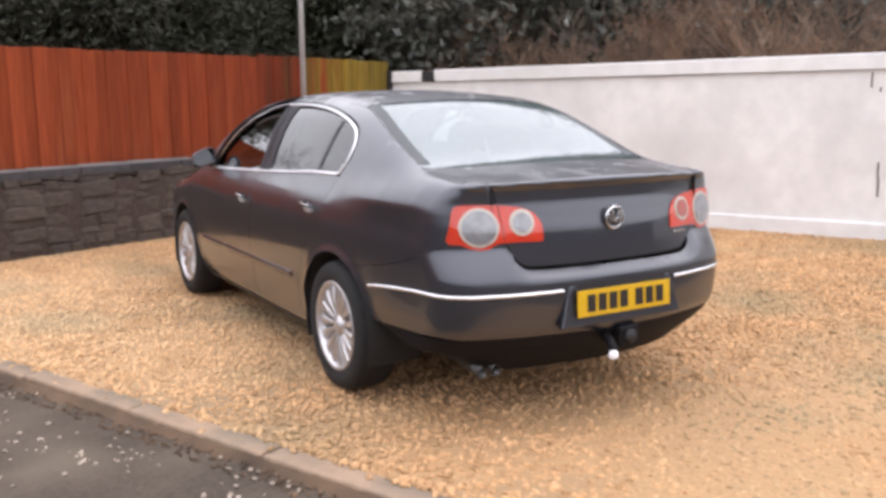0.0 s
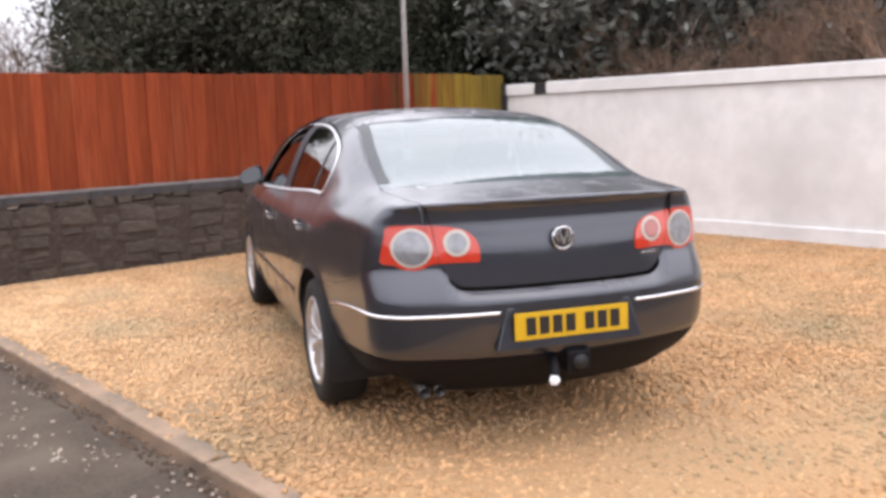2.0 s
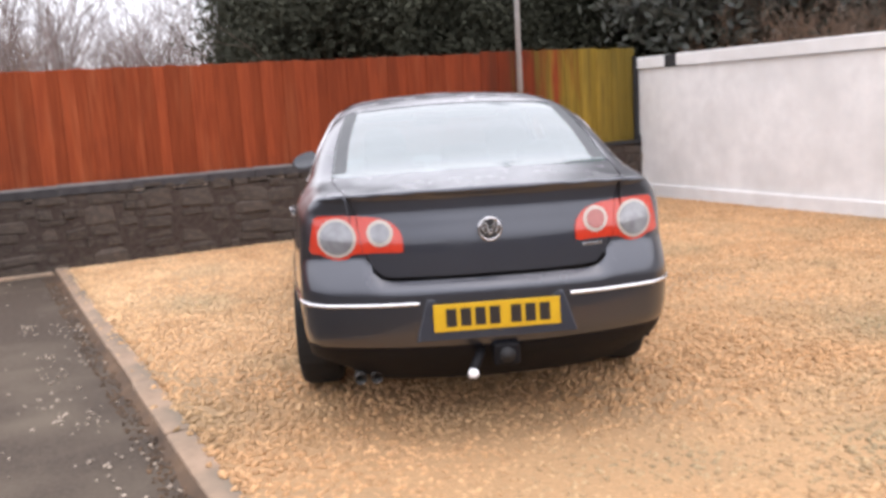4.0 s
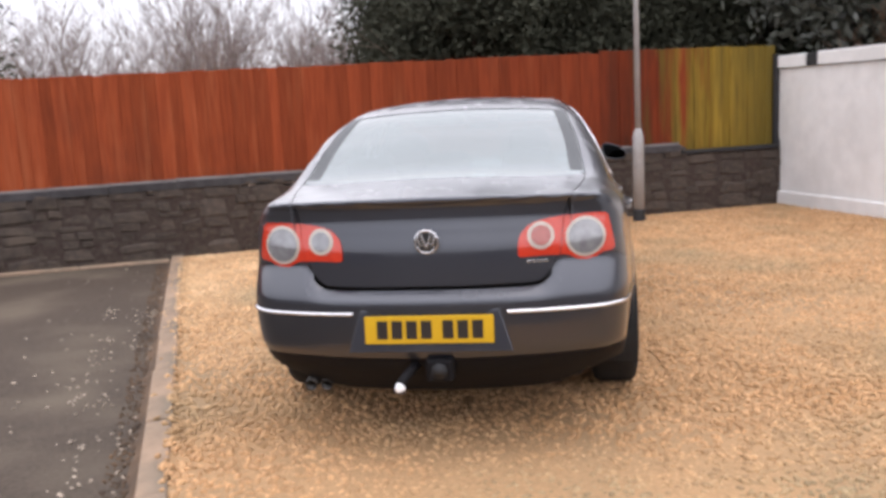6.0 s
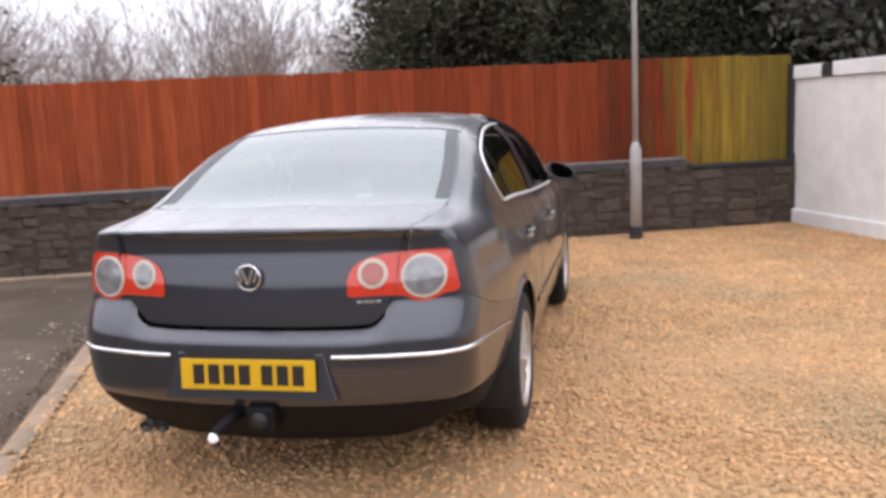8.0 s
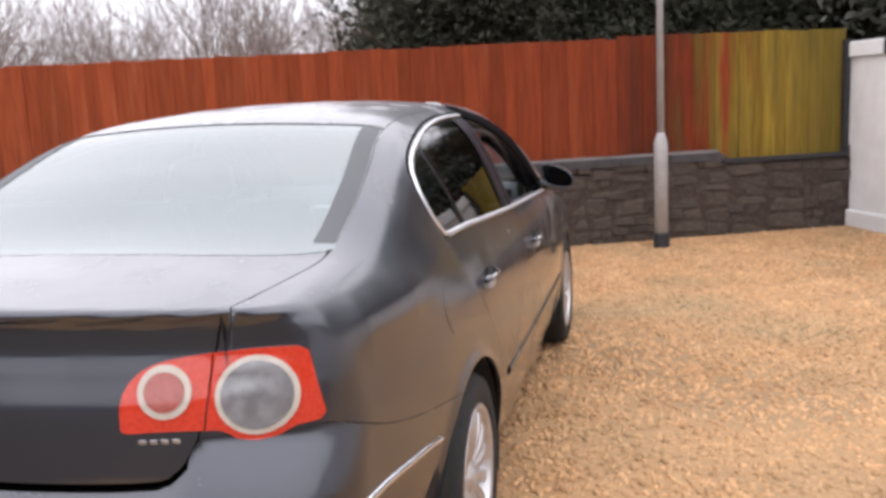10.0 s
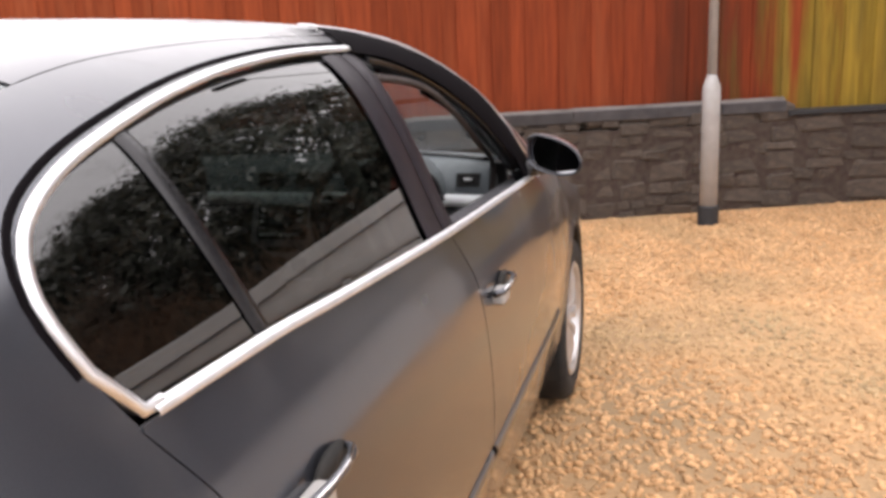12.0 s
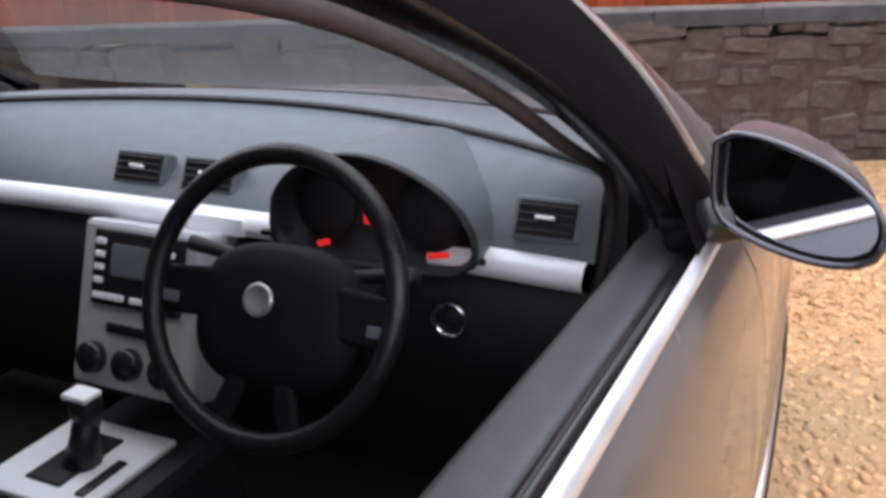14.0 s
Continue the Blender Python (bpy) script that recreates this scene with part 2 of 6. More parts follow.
def fence_material():
    """Boards stained red, with yellow ones beside the corner and splashes where the two meet."""
    m = bpy.data.materials.new("stained_fence_timber")
    m.use_nodes = True
    nodes, links = m.node_tree.nodes, m.node_tree.links
    p = nodes["Principled BSDF"]
    p.inputs["Roughness"].default_value, p.inputs["Specular IOR Level"].default_value = 0.85, 0.15

    def node(kind, **values):
        n = nodes.new(kind)
        for k, v in values.items():
            n.inputs[k.replace("_", " ")].default_value = v
        return n

    def mix(a, b, factor):
        n = nodes.new("ShaderNodeMixRGB")
        for i, c in ((1, a), (2, b)):
            if isinstance(c, tuple):
                n.inputs[i].default_value = (*c, 1)
            else:
                links.new(c, n.inputs[i])
        links.new(factor, n.inputs[0])
        return n.outputs[0]

    def ramp(value, lo, hi, a=0.0, b=1.0):
        n = node("ShaderNodeMapRange", From_Min=lo, From_Max=hi, To_Min=a, To_Max=b)
        links.new(value, n.inputs["Value"])
        return n.outputs[0]

    geo = nodes.new("ShaderNodeNewGeometry")
    along = nodes.new("ShaderNodeVectorMath")
    along.operation = "DOT_PRODUCT"
    along.inputs[1].default_value = (math.cos(radians(23)), math.sin(radians(23)), 0)
    links.new(geo.outputs["Position"], along.inputs[0])
    place = along.outputs["Value"]

    def noise_at(scale, stretch, detail=6.0):
        mp = nodes.new("ShaderNodeMapping")
        mp.inputs["Scale"].default_value = stretch
        links.new(geo.outputs["Position"], mp.inputs[0])
        n = node("ShaderNodeTexNoise", Scale=scale, Detail=detail)
        links.new(mp.outputs[0], n.inputs["Vector"])
        return n.outputs[0]

    grain = noise_at(4.0, (9, 9, 0.6))
    streak = noise_at(2.2, (4, 4, 0.35), 4.0)
    blotch = noise_at(1.1, (1, 1, 0.8), 5.0)
    red = mix((0.310, 0.067, 0.023), (0.195, 0.038, 0.014), ramp(grain, 0.33, 0.70, 0, 0.75))
    red = mix(red, (0.355, 0.100, 0.040), ramp(streak, 0.52, 0.72, 0, 0.8))
    red = mix(red, (0.145, 0.036, 0.019), ramp(blotch, 0.52, 0.74, 0, 0.75))
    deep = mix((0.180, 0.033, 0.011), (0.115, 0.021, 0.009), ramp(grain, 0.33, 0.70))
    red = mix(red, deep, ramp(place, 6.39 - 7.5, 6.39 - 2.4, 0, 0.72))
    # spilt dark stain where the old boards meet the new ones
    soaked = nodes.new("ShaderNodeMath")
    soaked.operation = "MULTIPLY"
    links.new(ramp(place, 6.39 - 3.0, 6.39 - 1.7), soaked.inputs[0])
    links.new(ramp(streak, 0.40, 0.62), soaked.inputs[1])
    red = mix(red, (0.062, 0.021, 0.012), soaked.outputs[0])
    yellow = mix((0.275, 0.180, 0.026), (0.185, 0.115, 0.020), ramp(grain, 0.35, 0.68))
    yellow = mix(yellow, (0.088, 0.066, 0.018), ramp(streak, 0.52, 0.70, 0, 0.7))
    # shade beside the corner is painted into the end of the yellow
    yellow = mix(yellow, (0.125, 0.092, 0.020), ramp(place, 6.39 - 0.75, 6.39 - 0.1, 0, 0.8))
    shift = nodes.new("ShaderNodeMath")
    shift.operation = "ADD"
    links.new(place, shift.inputs[0])
    links.new(ramp(streak, 0.3, 0.7, -0.45, 0.45), shift.inputs[1])
    corner = 3.35 * math.cos(radians(23)) + 8.48 * math.sin(radians(23))
    both_c = mix(red, yellow, ramp(shift.outputs[0], corner - 1.80, corner - 1.05))
    info = nodes.new("ShaderNodeObjectInfo")
    tint = nodes.new("ShaderNodeHueSaturation")
    links.new(ramp(info.outputs["Random"], 0, 1, 0.80, 1.16), tint.inputs["Value"])
    links.new(both_c, tint.inputs["Color"])
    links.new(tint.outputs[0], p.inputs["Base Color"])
    b = node("ShaderNodeBump", Strength=0.35, Distance=0.01)
    links.new(grain, b.inputs["Height"])
    links.new(b.outputs[0], p.inputs["Normal"])
    return m


FENCE = fence_material()
POST_PAINT = material("pale_grey_post_paint", (0.414, 0.407, 0.407), 0.5, second=(0.37, 0.363, 0.355), scale=12, stain=(0.311, 0.296, 0.281), stain_scale=3)
POST_DARK = material("dark_post_base", (0.0259, 0.0259, 0.0281), 0.7, scale=20)
BARK = material("grey_brown_bark", (0.207, 0.155, 0.118), 0.9, second=(0.118, 0.0851, 0.0651), scale=10, bump=0.5)
# distance haze is put into the grey of these far twigs
TWIG_GREY = material("haze_grey_twigs", (0.27, 0.217, 0.203), 0.9, second=(0.19, 0.148, 0.135), scale=3, per_piece=0.3)
TWIG = material("pale_brown_twigs", (0.34, 0.248, 0.185), 0.9, second=(0.222, 0.159, 0.115), scale=3, per_piece=0.3)
HOLLY = material("glossy_holly_leaf", (0.20, 0.205, 0.175), 0.22, second=(0.10, 0.105, 0.085), scale=1.5, per_piece=0.4)
TWIG_RUST = material("rusty_twigs", (0.326, 0.196, 0.122), 0.9, second=(0.2, 0.118, 0.074), scale=3, per_piece=0.35)
TWIG_DARK = material("grey_brown_twigs", (0.2, 0.152, 0.118), 0.9, second=(0.118, 0.0888, 0.0681), scale=3, per_piece=0.35)
DEBRIS = material("damp_leaf_debris", (0.135, 0.082, 0.046), 0.95, second=(0.058, 0.038, 0.025), scale=3, per_piece=0.4)
LEAF = material("dark_evergreen_leaf", (0.074, 0.076, 0.053), 0.9, second=(0.044, 0.046, 0.033), scale=1.5, per_piece=0.3, spec=0.15)
LITTER = material("leaf_litter_bank", (0.252, 0.174, 0.111), 0.95, second=(0.141, 0.0962, 0.0607), scale=4, detail=8, bump=0.6, stain=(0.074, 0.0629, 0.0333), stain_scale=0.5)
CARD_DARK = material("dark_interior_plastic", (0.020, 0.020, 0.022), 0.55, scale=50, bump=0.12, bump_scale=300)
DASH = material("grey_dashboard_plastic", (0.122, 0.139, 0.152), 0.45, second=(0.104, 0.118, 0.13), scale=30, bump=0.12, bump_scale=350)
ALU = material("brushed_aluminium", (0.94, 0.95, 0.97), 0.35, 0.12, (0.90, 0.91, 0.93), 40, stretch=(1, 12, 12))
ALU_DULL = material("dull_silver_plastic", (0.52, 0.53, 0.55), 0.4, 0.3, (0.47, 0.48, 0.50), 40)
LEATHER = material("black_leather", (0.012, 0.0115, 0.012), 0.30, scale=30, bump=0.2, bump_scale=200, spec=0.4)
SEAT_CLOTH = material("dark_seat_fabric", (0.0207, 0.02, 0.0207), 0.9, second=(0.0133, 0.0133, 0.0133), scale=90, bump=0.3, bump_scale=300)
LINING = material("pale_headlining", (0.518, 0.533, 0.488), 0.95, scale=60)
PALE_STREAK = material("pale_grey_streak", (0.548, 0.592, 0.548), 0.7, second=(0.488, 0.533, 0.488), scale=30)
RUBBER_SEAL = material("grey_brown_seal", (0.062, 0.052, 0.051), 0.8, scale=40, spec=0.2)
NEEDLE_RED = lit_material("red_dial_light", (0.75, 0.02, 0.015), 0.42)
DOOR_TOP = material("grey_door_top", (0.0555, 0.0555, 0.0629), 0.5, second=(0.0444, 0.0444, 0.0518), scale=40, bump=0.12, bump_scale=300)
PRINT = material("printed_glass_edge", (0.092, 0.097, 0.100), 0.5, second=(0.076, 0.081, 0.084), scale=200, spec=0.3)
WALL_PLAIN = material("plain_brown_brick", (0.0962, 0.0629, 0.0481), 0.9, second=(0.0666, 0.0444, 0.0355), scale=6, bump=0.3, stain=(0.0814, 0.0629, 0.0555))
MIRROR_GLASS = material("mirror_glass", (0.60, 0.61, 0.64), 0.03, 1.0, (0.58, 0.59, 0.62), 5)


# ---- building helpers ----
def part(name, bm, mat, parent=None, label="", smooth=False, at=None):
    """Links a bmesh or a mesh as one object, under a thing or a part."""
    if isinstance(bm, bmesh.types.BMesh):
        me = bpy.data.meshes.new(name)
        bm.to_mesh(me)
        bm.free()
    else:
        me = bm
    if mat and not me.materials:
        me.materials.append(mat)
    if smooth:
        me.polygons.foreach_set("use_smooth", [True] * len(me.polygons))
    ob = new(name, me)
    if parent is not None:
        ob.parent = parent
    if at is not None:
        ob.matrix_basis = at
    if label:
        tagged(ob, label)
    return ob


def thing(name, m, label, category, group="", kind=""):
    return_ob = new(name)
    return_ob.empty_display_size = 0.2
    return_ob.matrix_basis = m
    return tagged(return_ob, label, category, group, kind)


def box(sx, sy, sz, at=(0, 0, 0), bevel=0.0, segments=2, bm=None, turn=None):
    """A box with rounded edges, centred on at."""
    own = bmesh.new()
    bmesh.ops.create_cube(own, size=1.0)
    bmesh.ops.scale(own, vec=(sx, sy, sz), verts=own.verts)
    if bevel:
        bmesh.ops.bevel(own, geom=own.edges[:], offset=bevel, segments=segments, profile=0.5, affect="EDGES")
    m = Matrix.Translation(at) @ (turn or Matrix.Identity(4))
    bmesh.ops.transform(own, matrix=m, verts=own.verts)
    if bm is None:
        return own
    me = bpy.data.meshes.new("join")
    own.to_mesh(me)
    own.free()
    bm.from_mesh(me)
    bpy.data.meshes.remove(me)
    return bm


def lathe(profile, steps=48, axis="Z", m=None, caps=True):
    """A turned shape from (radius, height) pairs."""
    bm = bmesh.new()
    rings = []
    for r, h in profile:
        ring = []
        for i in range(steps):
            a = 2 * math.pi * i / steps
            c, s = r * math.cos(a), r * math.sin(a)
            ring.append(bm.verts.new((c, s, h) if axis == "Z" else (h, c, s)))
        rings.append(ring)
    for a, b in zip(rings, rings[1:]):
        for i in range(steps):
            j = (i + 1) % steps
            bm.faces.new((a[i], a[j], b[j], b[i]))
    for ring, flip in ((rings[0], True), (rings[-1], False)) if caps else ():
        if max((v.co - ring[0].co).length for v in ring) > 1e-5:
            bm.faces.new(ring[::-1] if flip else ring)
    bmesh.ops.remove_doubles(bm, verts=bm.verts, dist=1e-6)
    bmesh.ops.recalc_face_normals(bm, faces=bm.faces)
    if m is not None:
        bmesh.ops.transform(bm, matrix=m, verts=bm.verts)
    return bm


def tube(points, radius, sides=8, bm=None, caps=True):
    """A round bar along points; radius is one number or one for each point."""
    own = bm or bmesh.new()
    pts = [Vector(p) for p in points]
    radii = radius if hasattr(radius, "__len__") else [radius] * len(pts)
    rings, side = [], None
    for i, p in enumerate(pts):
        d = (pts[min(i + 1, len(pts) - 1)] - pts[max(i - 1, 0)]).normalized()
        if side is None:
            side = d.orthogonal().normalized()
        side = (side - d * side.dot(d)).normalized()
        up = d.cross(side)
        rings.append([own.verts.new(p + (side * math.cos(2 * math.pi * k / sides) + up * math.sin(2 * math.pi * k / sides)) * radii[i]) for k in range(sides)])
    for a, b in zip(rings, rings[1:]):
        for k in range(sides):
            own.faces.new((a[k], a[(k + 1) % sides], b[(k + 1) % sides], b[k]))
    if caps:
        own.faces.new(rings[0][::-1])
        own.faces.new(rings[-1])
    return own


def spline(points, step):
    """Points along a smooth line through the given ones."""
    p = np.array(points, float)
    out = []
    for i in range(len(p) - 1):
        a, b, c, d = p[max(i - 1, 0)], p[i], p[i + 1], p[min(i + 2, len(p) - 1)]
        n = max(1, int(np.linalg.norm(c - b) / step))
        for k in range(n):
            s = k / n
            out.append(0.5 * (2 * b + (c - a) * s + (2 * a - 5 * b + 4 * c - d) * s * s + (3 * b - a - 3 * c + d) * s ** 3))
    out.append(p[-1])
    return np.array(out)


def straight(points, step):
    p = np.array(points, float)
    out = []
    for b, c in zip(p, p[1:]):
        n = max(1, int(np.linalg.norm(c - b) / step))
        out += [b + (c - b) * k / n for k in range(n)]
    out.append(p[-1])
    return np.array(out)


def prism(outline, depth, m=None, bevel=0.0):
    """A flat plate from an outline in x and z, depth thick along y."""
    bm = bmesh.new()
    face = bm.faces.new([bm.verts.new((x, 0, z)) for x, z in outline])
    made = bmesh.ops.extrude_face_region(bm, geom=[face])
    bmesh.ops.translate(bm, vec=(0, depth, 0), verts=[v for v in made["geom"] if isinstance(v, bmesh.types.BMVert)])
    bmesh.ops.recalc_face_normals(bm, faces=bm.faces)
    if bevel:
        bmesh.ops.bevel(bm, geom=bm.edges[:], offset=bevel, segments=2, profile=0.5, affect="EDGES")
    if m is not None:
        bmesh.ops.transform(bm, matrix=m, verts=bm.verts)
    return bm


def raw(name, verts, faces):
    me = bpy.data.meshes.new(name)
    me.from_pydata(verts, [], faces)
    me.update()
    return me


# ---- the car's skin ----
from mathutils import geometry

def curve(*keys):
    """A smooth function through (position, value) pairs."""
    k = np.array(keys, float)
    x, v = k[:, 0], k[:, 1]
    d = np.diff(v) / np.diff(x)
    m = np.zeros(len(x))
    m[1:-1] = np.where(d[:-1] * d[1:] > 0, 2 * d[:-1] * d[1:] / (d[:-1] + d[1:] + 1e-12 * np.sign(d[:-1] + d[1:])), 0)
    m[0], m[-1] = d[0], d[-1]

    def f(q):
        q = np.clip(np.asarray(q, float), x[0], x[-1])
        i = np.clip(np.searchsorted(x, q) - 1, 0, len(x) - 2)
        h = x[i + 1] - x[i]
        s = (q - x[i]) / h
        return ((1 + 2 * s) * (1 - s) ** 2 * v[i] + s * (1 - s) ** 2 * h * m[i]
                + s * s * (3 - 2 * s) * v[i + 1] + s * s * (s - 1) * h * m[i + 1])
    return f


HALF_WIDTH = curve((0.10, 0.76), (0.22, 0.838), (0.30, 0.872), (0.40, 0.892), (0.52, 0.909), (0.64, 0.913), (0.76, 0.907), (0.85, 0.896),
                   (0.90, 0.886), (0.94, 0.871), (0.97, 0.856), (1.00, 0.839), (1.05, 0.813), (1.10, 0.7925), (1.15, 0.772), (1.20, 0.750), (1.25, 0.726), (1.30, 0.698), (1.35, 0.666), (1.41, 0.622), (1.47, 0.572), (1.65, 0.43))
PLAN_TAPER = curve((-0.3, 0.84), (0.0, 0.870), (0.3, 0.893), (0.6, 0.932), (0.9, 0.965), (1.2, 0.982), (1.6, 0.996), (2.2, 1.0), (3.0, 1.0), (3.6, 0.985), (4.1, 0.962), (4.5, 0.92), (4.9, 0.85))
CENTRE_TOP = curve((-0.3, 1.05), (0.07, 1.083), (0.30, 1.107), (0.52, 1.130), (0.62, 1.155), (0.95, 1.305), (1.27, 1.425), (1.5, 1.463), (1.9, 1.484), (2.3, 1.486),
                   (2.7, 1.462), (2.95, 1.402), (3.35, 1.205), (3.70, 1.020), (3.82, 0.985), (4.2, 0.930), (4.5, 0.860), (4.68, 0.770), (4.9, 0.55))
CROWN = curve((-0.3, 0.06), (0.45, 0.06), (0.95, 0.11), (2.0, 0.13), (3.2, 0.12), (3.8, 0.10), (4.9, 0.12))
REAR = curve((0.10, 0.34), (0.22, 0.20), (0.30, 0.115), (0.36, 0.055), (0.40, 0.026), (0.45, 0.003), (0.50, -0.006), (0.58, -0.010), (0.64, -0.009), (0.675, -0.006), (0.698, 0.010), (0.722, 0.046),
             (0.735, 0.056), (0.77, 0.058), (0.86, 0.064), (0.94, 0.082), (1.00, 0.094), (1.04, 0.094), (1.078, 0.064), (1.12, 0.068), (1.3, 0.12))
NOSE = curve((0.10, 4.58), (0.25, 4.70), (0.45, 4.765), (0.62, 4.76), (0.74, 4.71), (0.85, 4.60), (1.1, 4.40))
AXLE_Y, AXLE_Z = (1.085, 3.805), 0.322


def smax(a, b, k):
    h = np.maximum(k - np.abs(a - b), 0) / k
    return np.maximum(a, b) + h * h * k / 4


LID = [False]


def tail_profile(x, z):
    """How far forward the tail lies: an upright boot lid above a sloping shelf on the bumper."""
    if LID[0]:
        return REAR(np.maximum(z, 0.735))
    brow = np.interp(x, (0.40, 0.455, 0.49, 0.52, 0.54), (0.716, 0.725, 0.757, 0.79, 0.80))
    s = np.clip((z - 0.668) / (brow - 0.668), 0, 1)
    shelf = -0.007 + (REAR(np.maximum(brow, 0.735)) + 0.007) * s ** 1.25
    return np.where(z < 0.668, REAR(z), np.where(z < brow, shelf, REAR(np.maximum(z, 0.735))))


def body(x, y, z):
    """Below zero inside the car, zero on its skin."""
    x = np.abs(x)
    w = HALF_WIDTH(z) * PLAN_TAPER(y)
    for wy in AXLE_Y:
        r = np.hypot(y - wy, z - AXLE_Z)
        w = w + 0.010 * np.exp(-((r - 0.365) / 0.03) ** 2) * (z < 0.9)
    w = w + 0.036 * np.exp(-((z - 1.0) / 0.075) ** 2) * np.clip((1.18 - y) / 0.5, 0, 1) * np.clip((y - 0.12) / 0.28, 0.15, 1)
    side = x - w
    bow = np.interp(z, (0.28, 0.46, 0.62, 0.86, 1.08), (1.08, 0.79, 0.74, 0.74, 0.62))
    rear = tail_profile(x, z) + bow * (0.28 * x ** 2 + 0.12 * x ** 4) - y
    top = z - (CENTRE_TOP(y) - CROWN(y) * x ** 2)
    nose = y - (NOSE(z) - 0.30 * x ** 2 - 0.25 * x ** 4)
    f = smax(side, rear, np.interp(z, (0.78, 0.92, 1.02), (0.13, 0.09, 0.06)))
    f = smax(f, nose, 0.18)
    f = smax(f, top, np.interp(y, (0.12, 0.30, 0.9), (0.026, 0.045, 0.11)))
    return smax(f, 0.19 - z, 0.05)


def march(origin, way, near, far):
    """Where rays from inside the car meet its skin."""
    a, b = np.full(len(origin), near, float), np.full(len(origin), far, float)
    for _ in range(34):
        c = (a + b) / 2
        p = origin + way * c[:, None]
        inside = body(p[:, 0], p[:, 1], p[:, 2]) < 0
        a, b = np.where(inside, c, a), np.where(inside, b, c)
    return origin + way * ((a + b) / 2)[:, None]


def skin_normals(p, e=0.006):
    x, y, z = p[:, 0], p[:, 1], p[:, 2]
    g = np.stack([body(x + e, y, z) - body(x - e, y, z), body(x, y + e, z) - body(x, y - e, z), body(x, y, z + e) - body(x, y, z - e)], 1)
    return g / np.linalg.norm(g, axis=1, keepdims=True)


def on_side(yz):
    """Points of the flank from (y, z) pairs."""
    q = np.array(yz, float)
    o = np.stack([np.full(len(q), 0.0), q[:, 0], q[:, 1]], 1)
    return march(o, np.tile((1.0, 0, 0), (len(q), 1)), 0.2, 1.2)


def on_top(xy):
    """Points of the roof, glass, bonnet and boot deck from (x, y) pairs."""
    q = np.array(xy, float)
    o = np.stack([q[:, 0], q[:, 1], np.full(len(q), 0.5)], 1)
    return march(o, np.tile((0, 0, 1.0), (len(q), 1)), 0.0, 1.3)


def on_rear(xz):
    """Points of the tail from (x, z) pairs."""
    q = np.array(xz, float)
    o = np.stack([q[:, 0], np.full(len(q), 1.0), q[:, 1]], 1)
    return march(o, np.tile((0, -1.0, 0), (len(q), 1)), 0.05, 1.5)


def on_nose(xz):
    q = np.array(xz, float)
    o = np.stack([q[:, 0], np.full(len(q), 3.7), q[:, 1]], 1)
    return march(o, np.tile((0, 1.0, 0), (len(q), 1)), 0.05, 1.5)


HUB = {"tail": np.array((0, 1.2, 0.6)), "head": np.array((0, 3.5, 0.5))}


def unroll(p, mode):
    """Skin points as flat coordinates in which a panel is cut out."""
    if mode == "top":
        return p[:, :2].copy()
    if mode == "flank":
        return np.stack([p[:, 1], np.arctan2(p[:, 2] - 0.6, p[:, 0])], 1)
    d = p - HUB[mode]
    s = -1 if mode == "tail" else 1
    return np.stack([np.arctan2(d[:, 0], s * d[:, 1]), np.arctan2(d[:, 2], np.hypot(d[:, 0], d[:, 1]))], 1)


def roll(q, mode):
    """Flat coordinates back onto the skin."""
    if mode == "top":
        return on_top(q)
    n = len(q)
    if mode == "flank":
        o = np.stack([np.zeros(n), q[:, 0], np.full(n, 0.6)], 1)
        return march(o, np.stack([np.cos(q[:, 1]), np.zeros(n), np.sin(q[:, 1])], 1), 0.1, 1.4)
    s = -1 if mode == "tail" else 1
    w = np.stack([np.sin(q[:, 0]) * np.cos(q[:, 1]), s * np.cos(q[:, 0]) * np.cos(q[:, 1]), np.sin(q[:, 1])], 1)
    return march(np.tile(HUB[mode], (n, 1)), w, 0.1, 2.2)


def inside(q, loop):
    a, b = loop, np.roll(loop, -1, 0)
    hit = np.zeros(len(q), bool)
    for (x0, y0), (x1, y1) in zip(a, b):
        if y0 != y1:
            hit ^= ((y0 > q[:, 1]) != (y1 > q[:, 1])) & (q[:, 0] < (x1 - x0) * (q[:, 1] - y0) / (y1 - y0) + x0)
    return hit


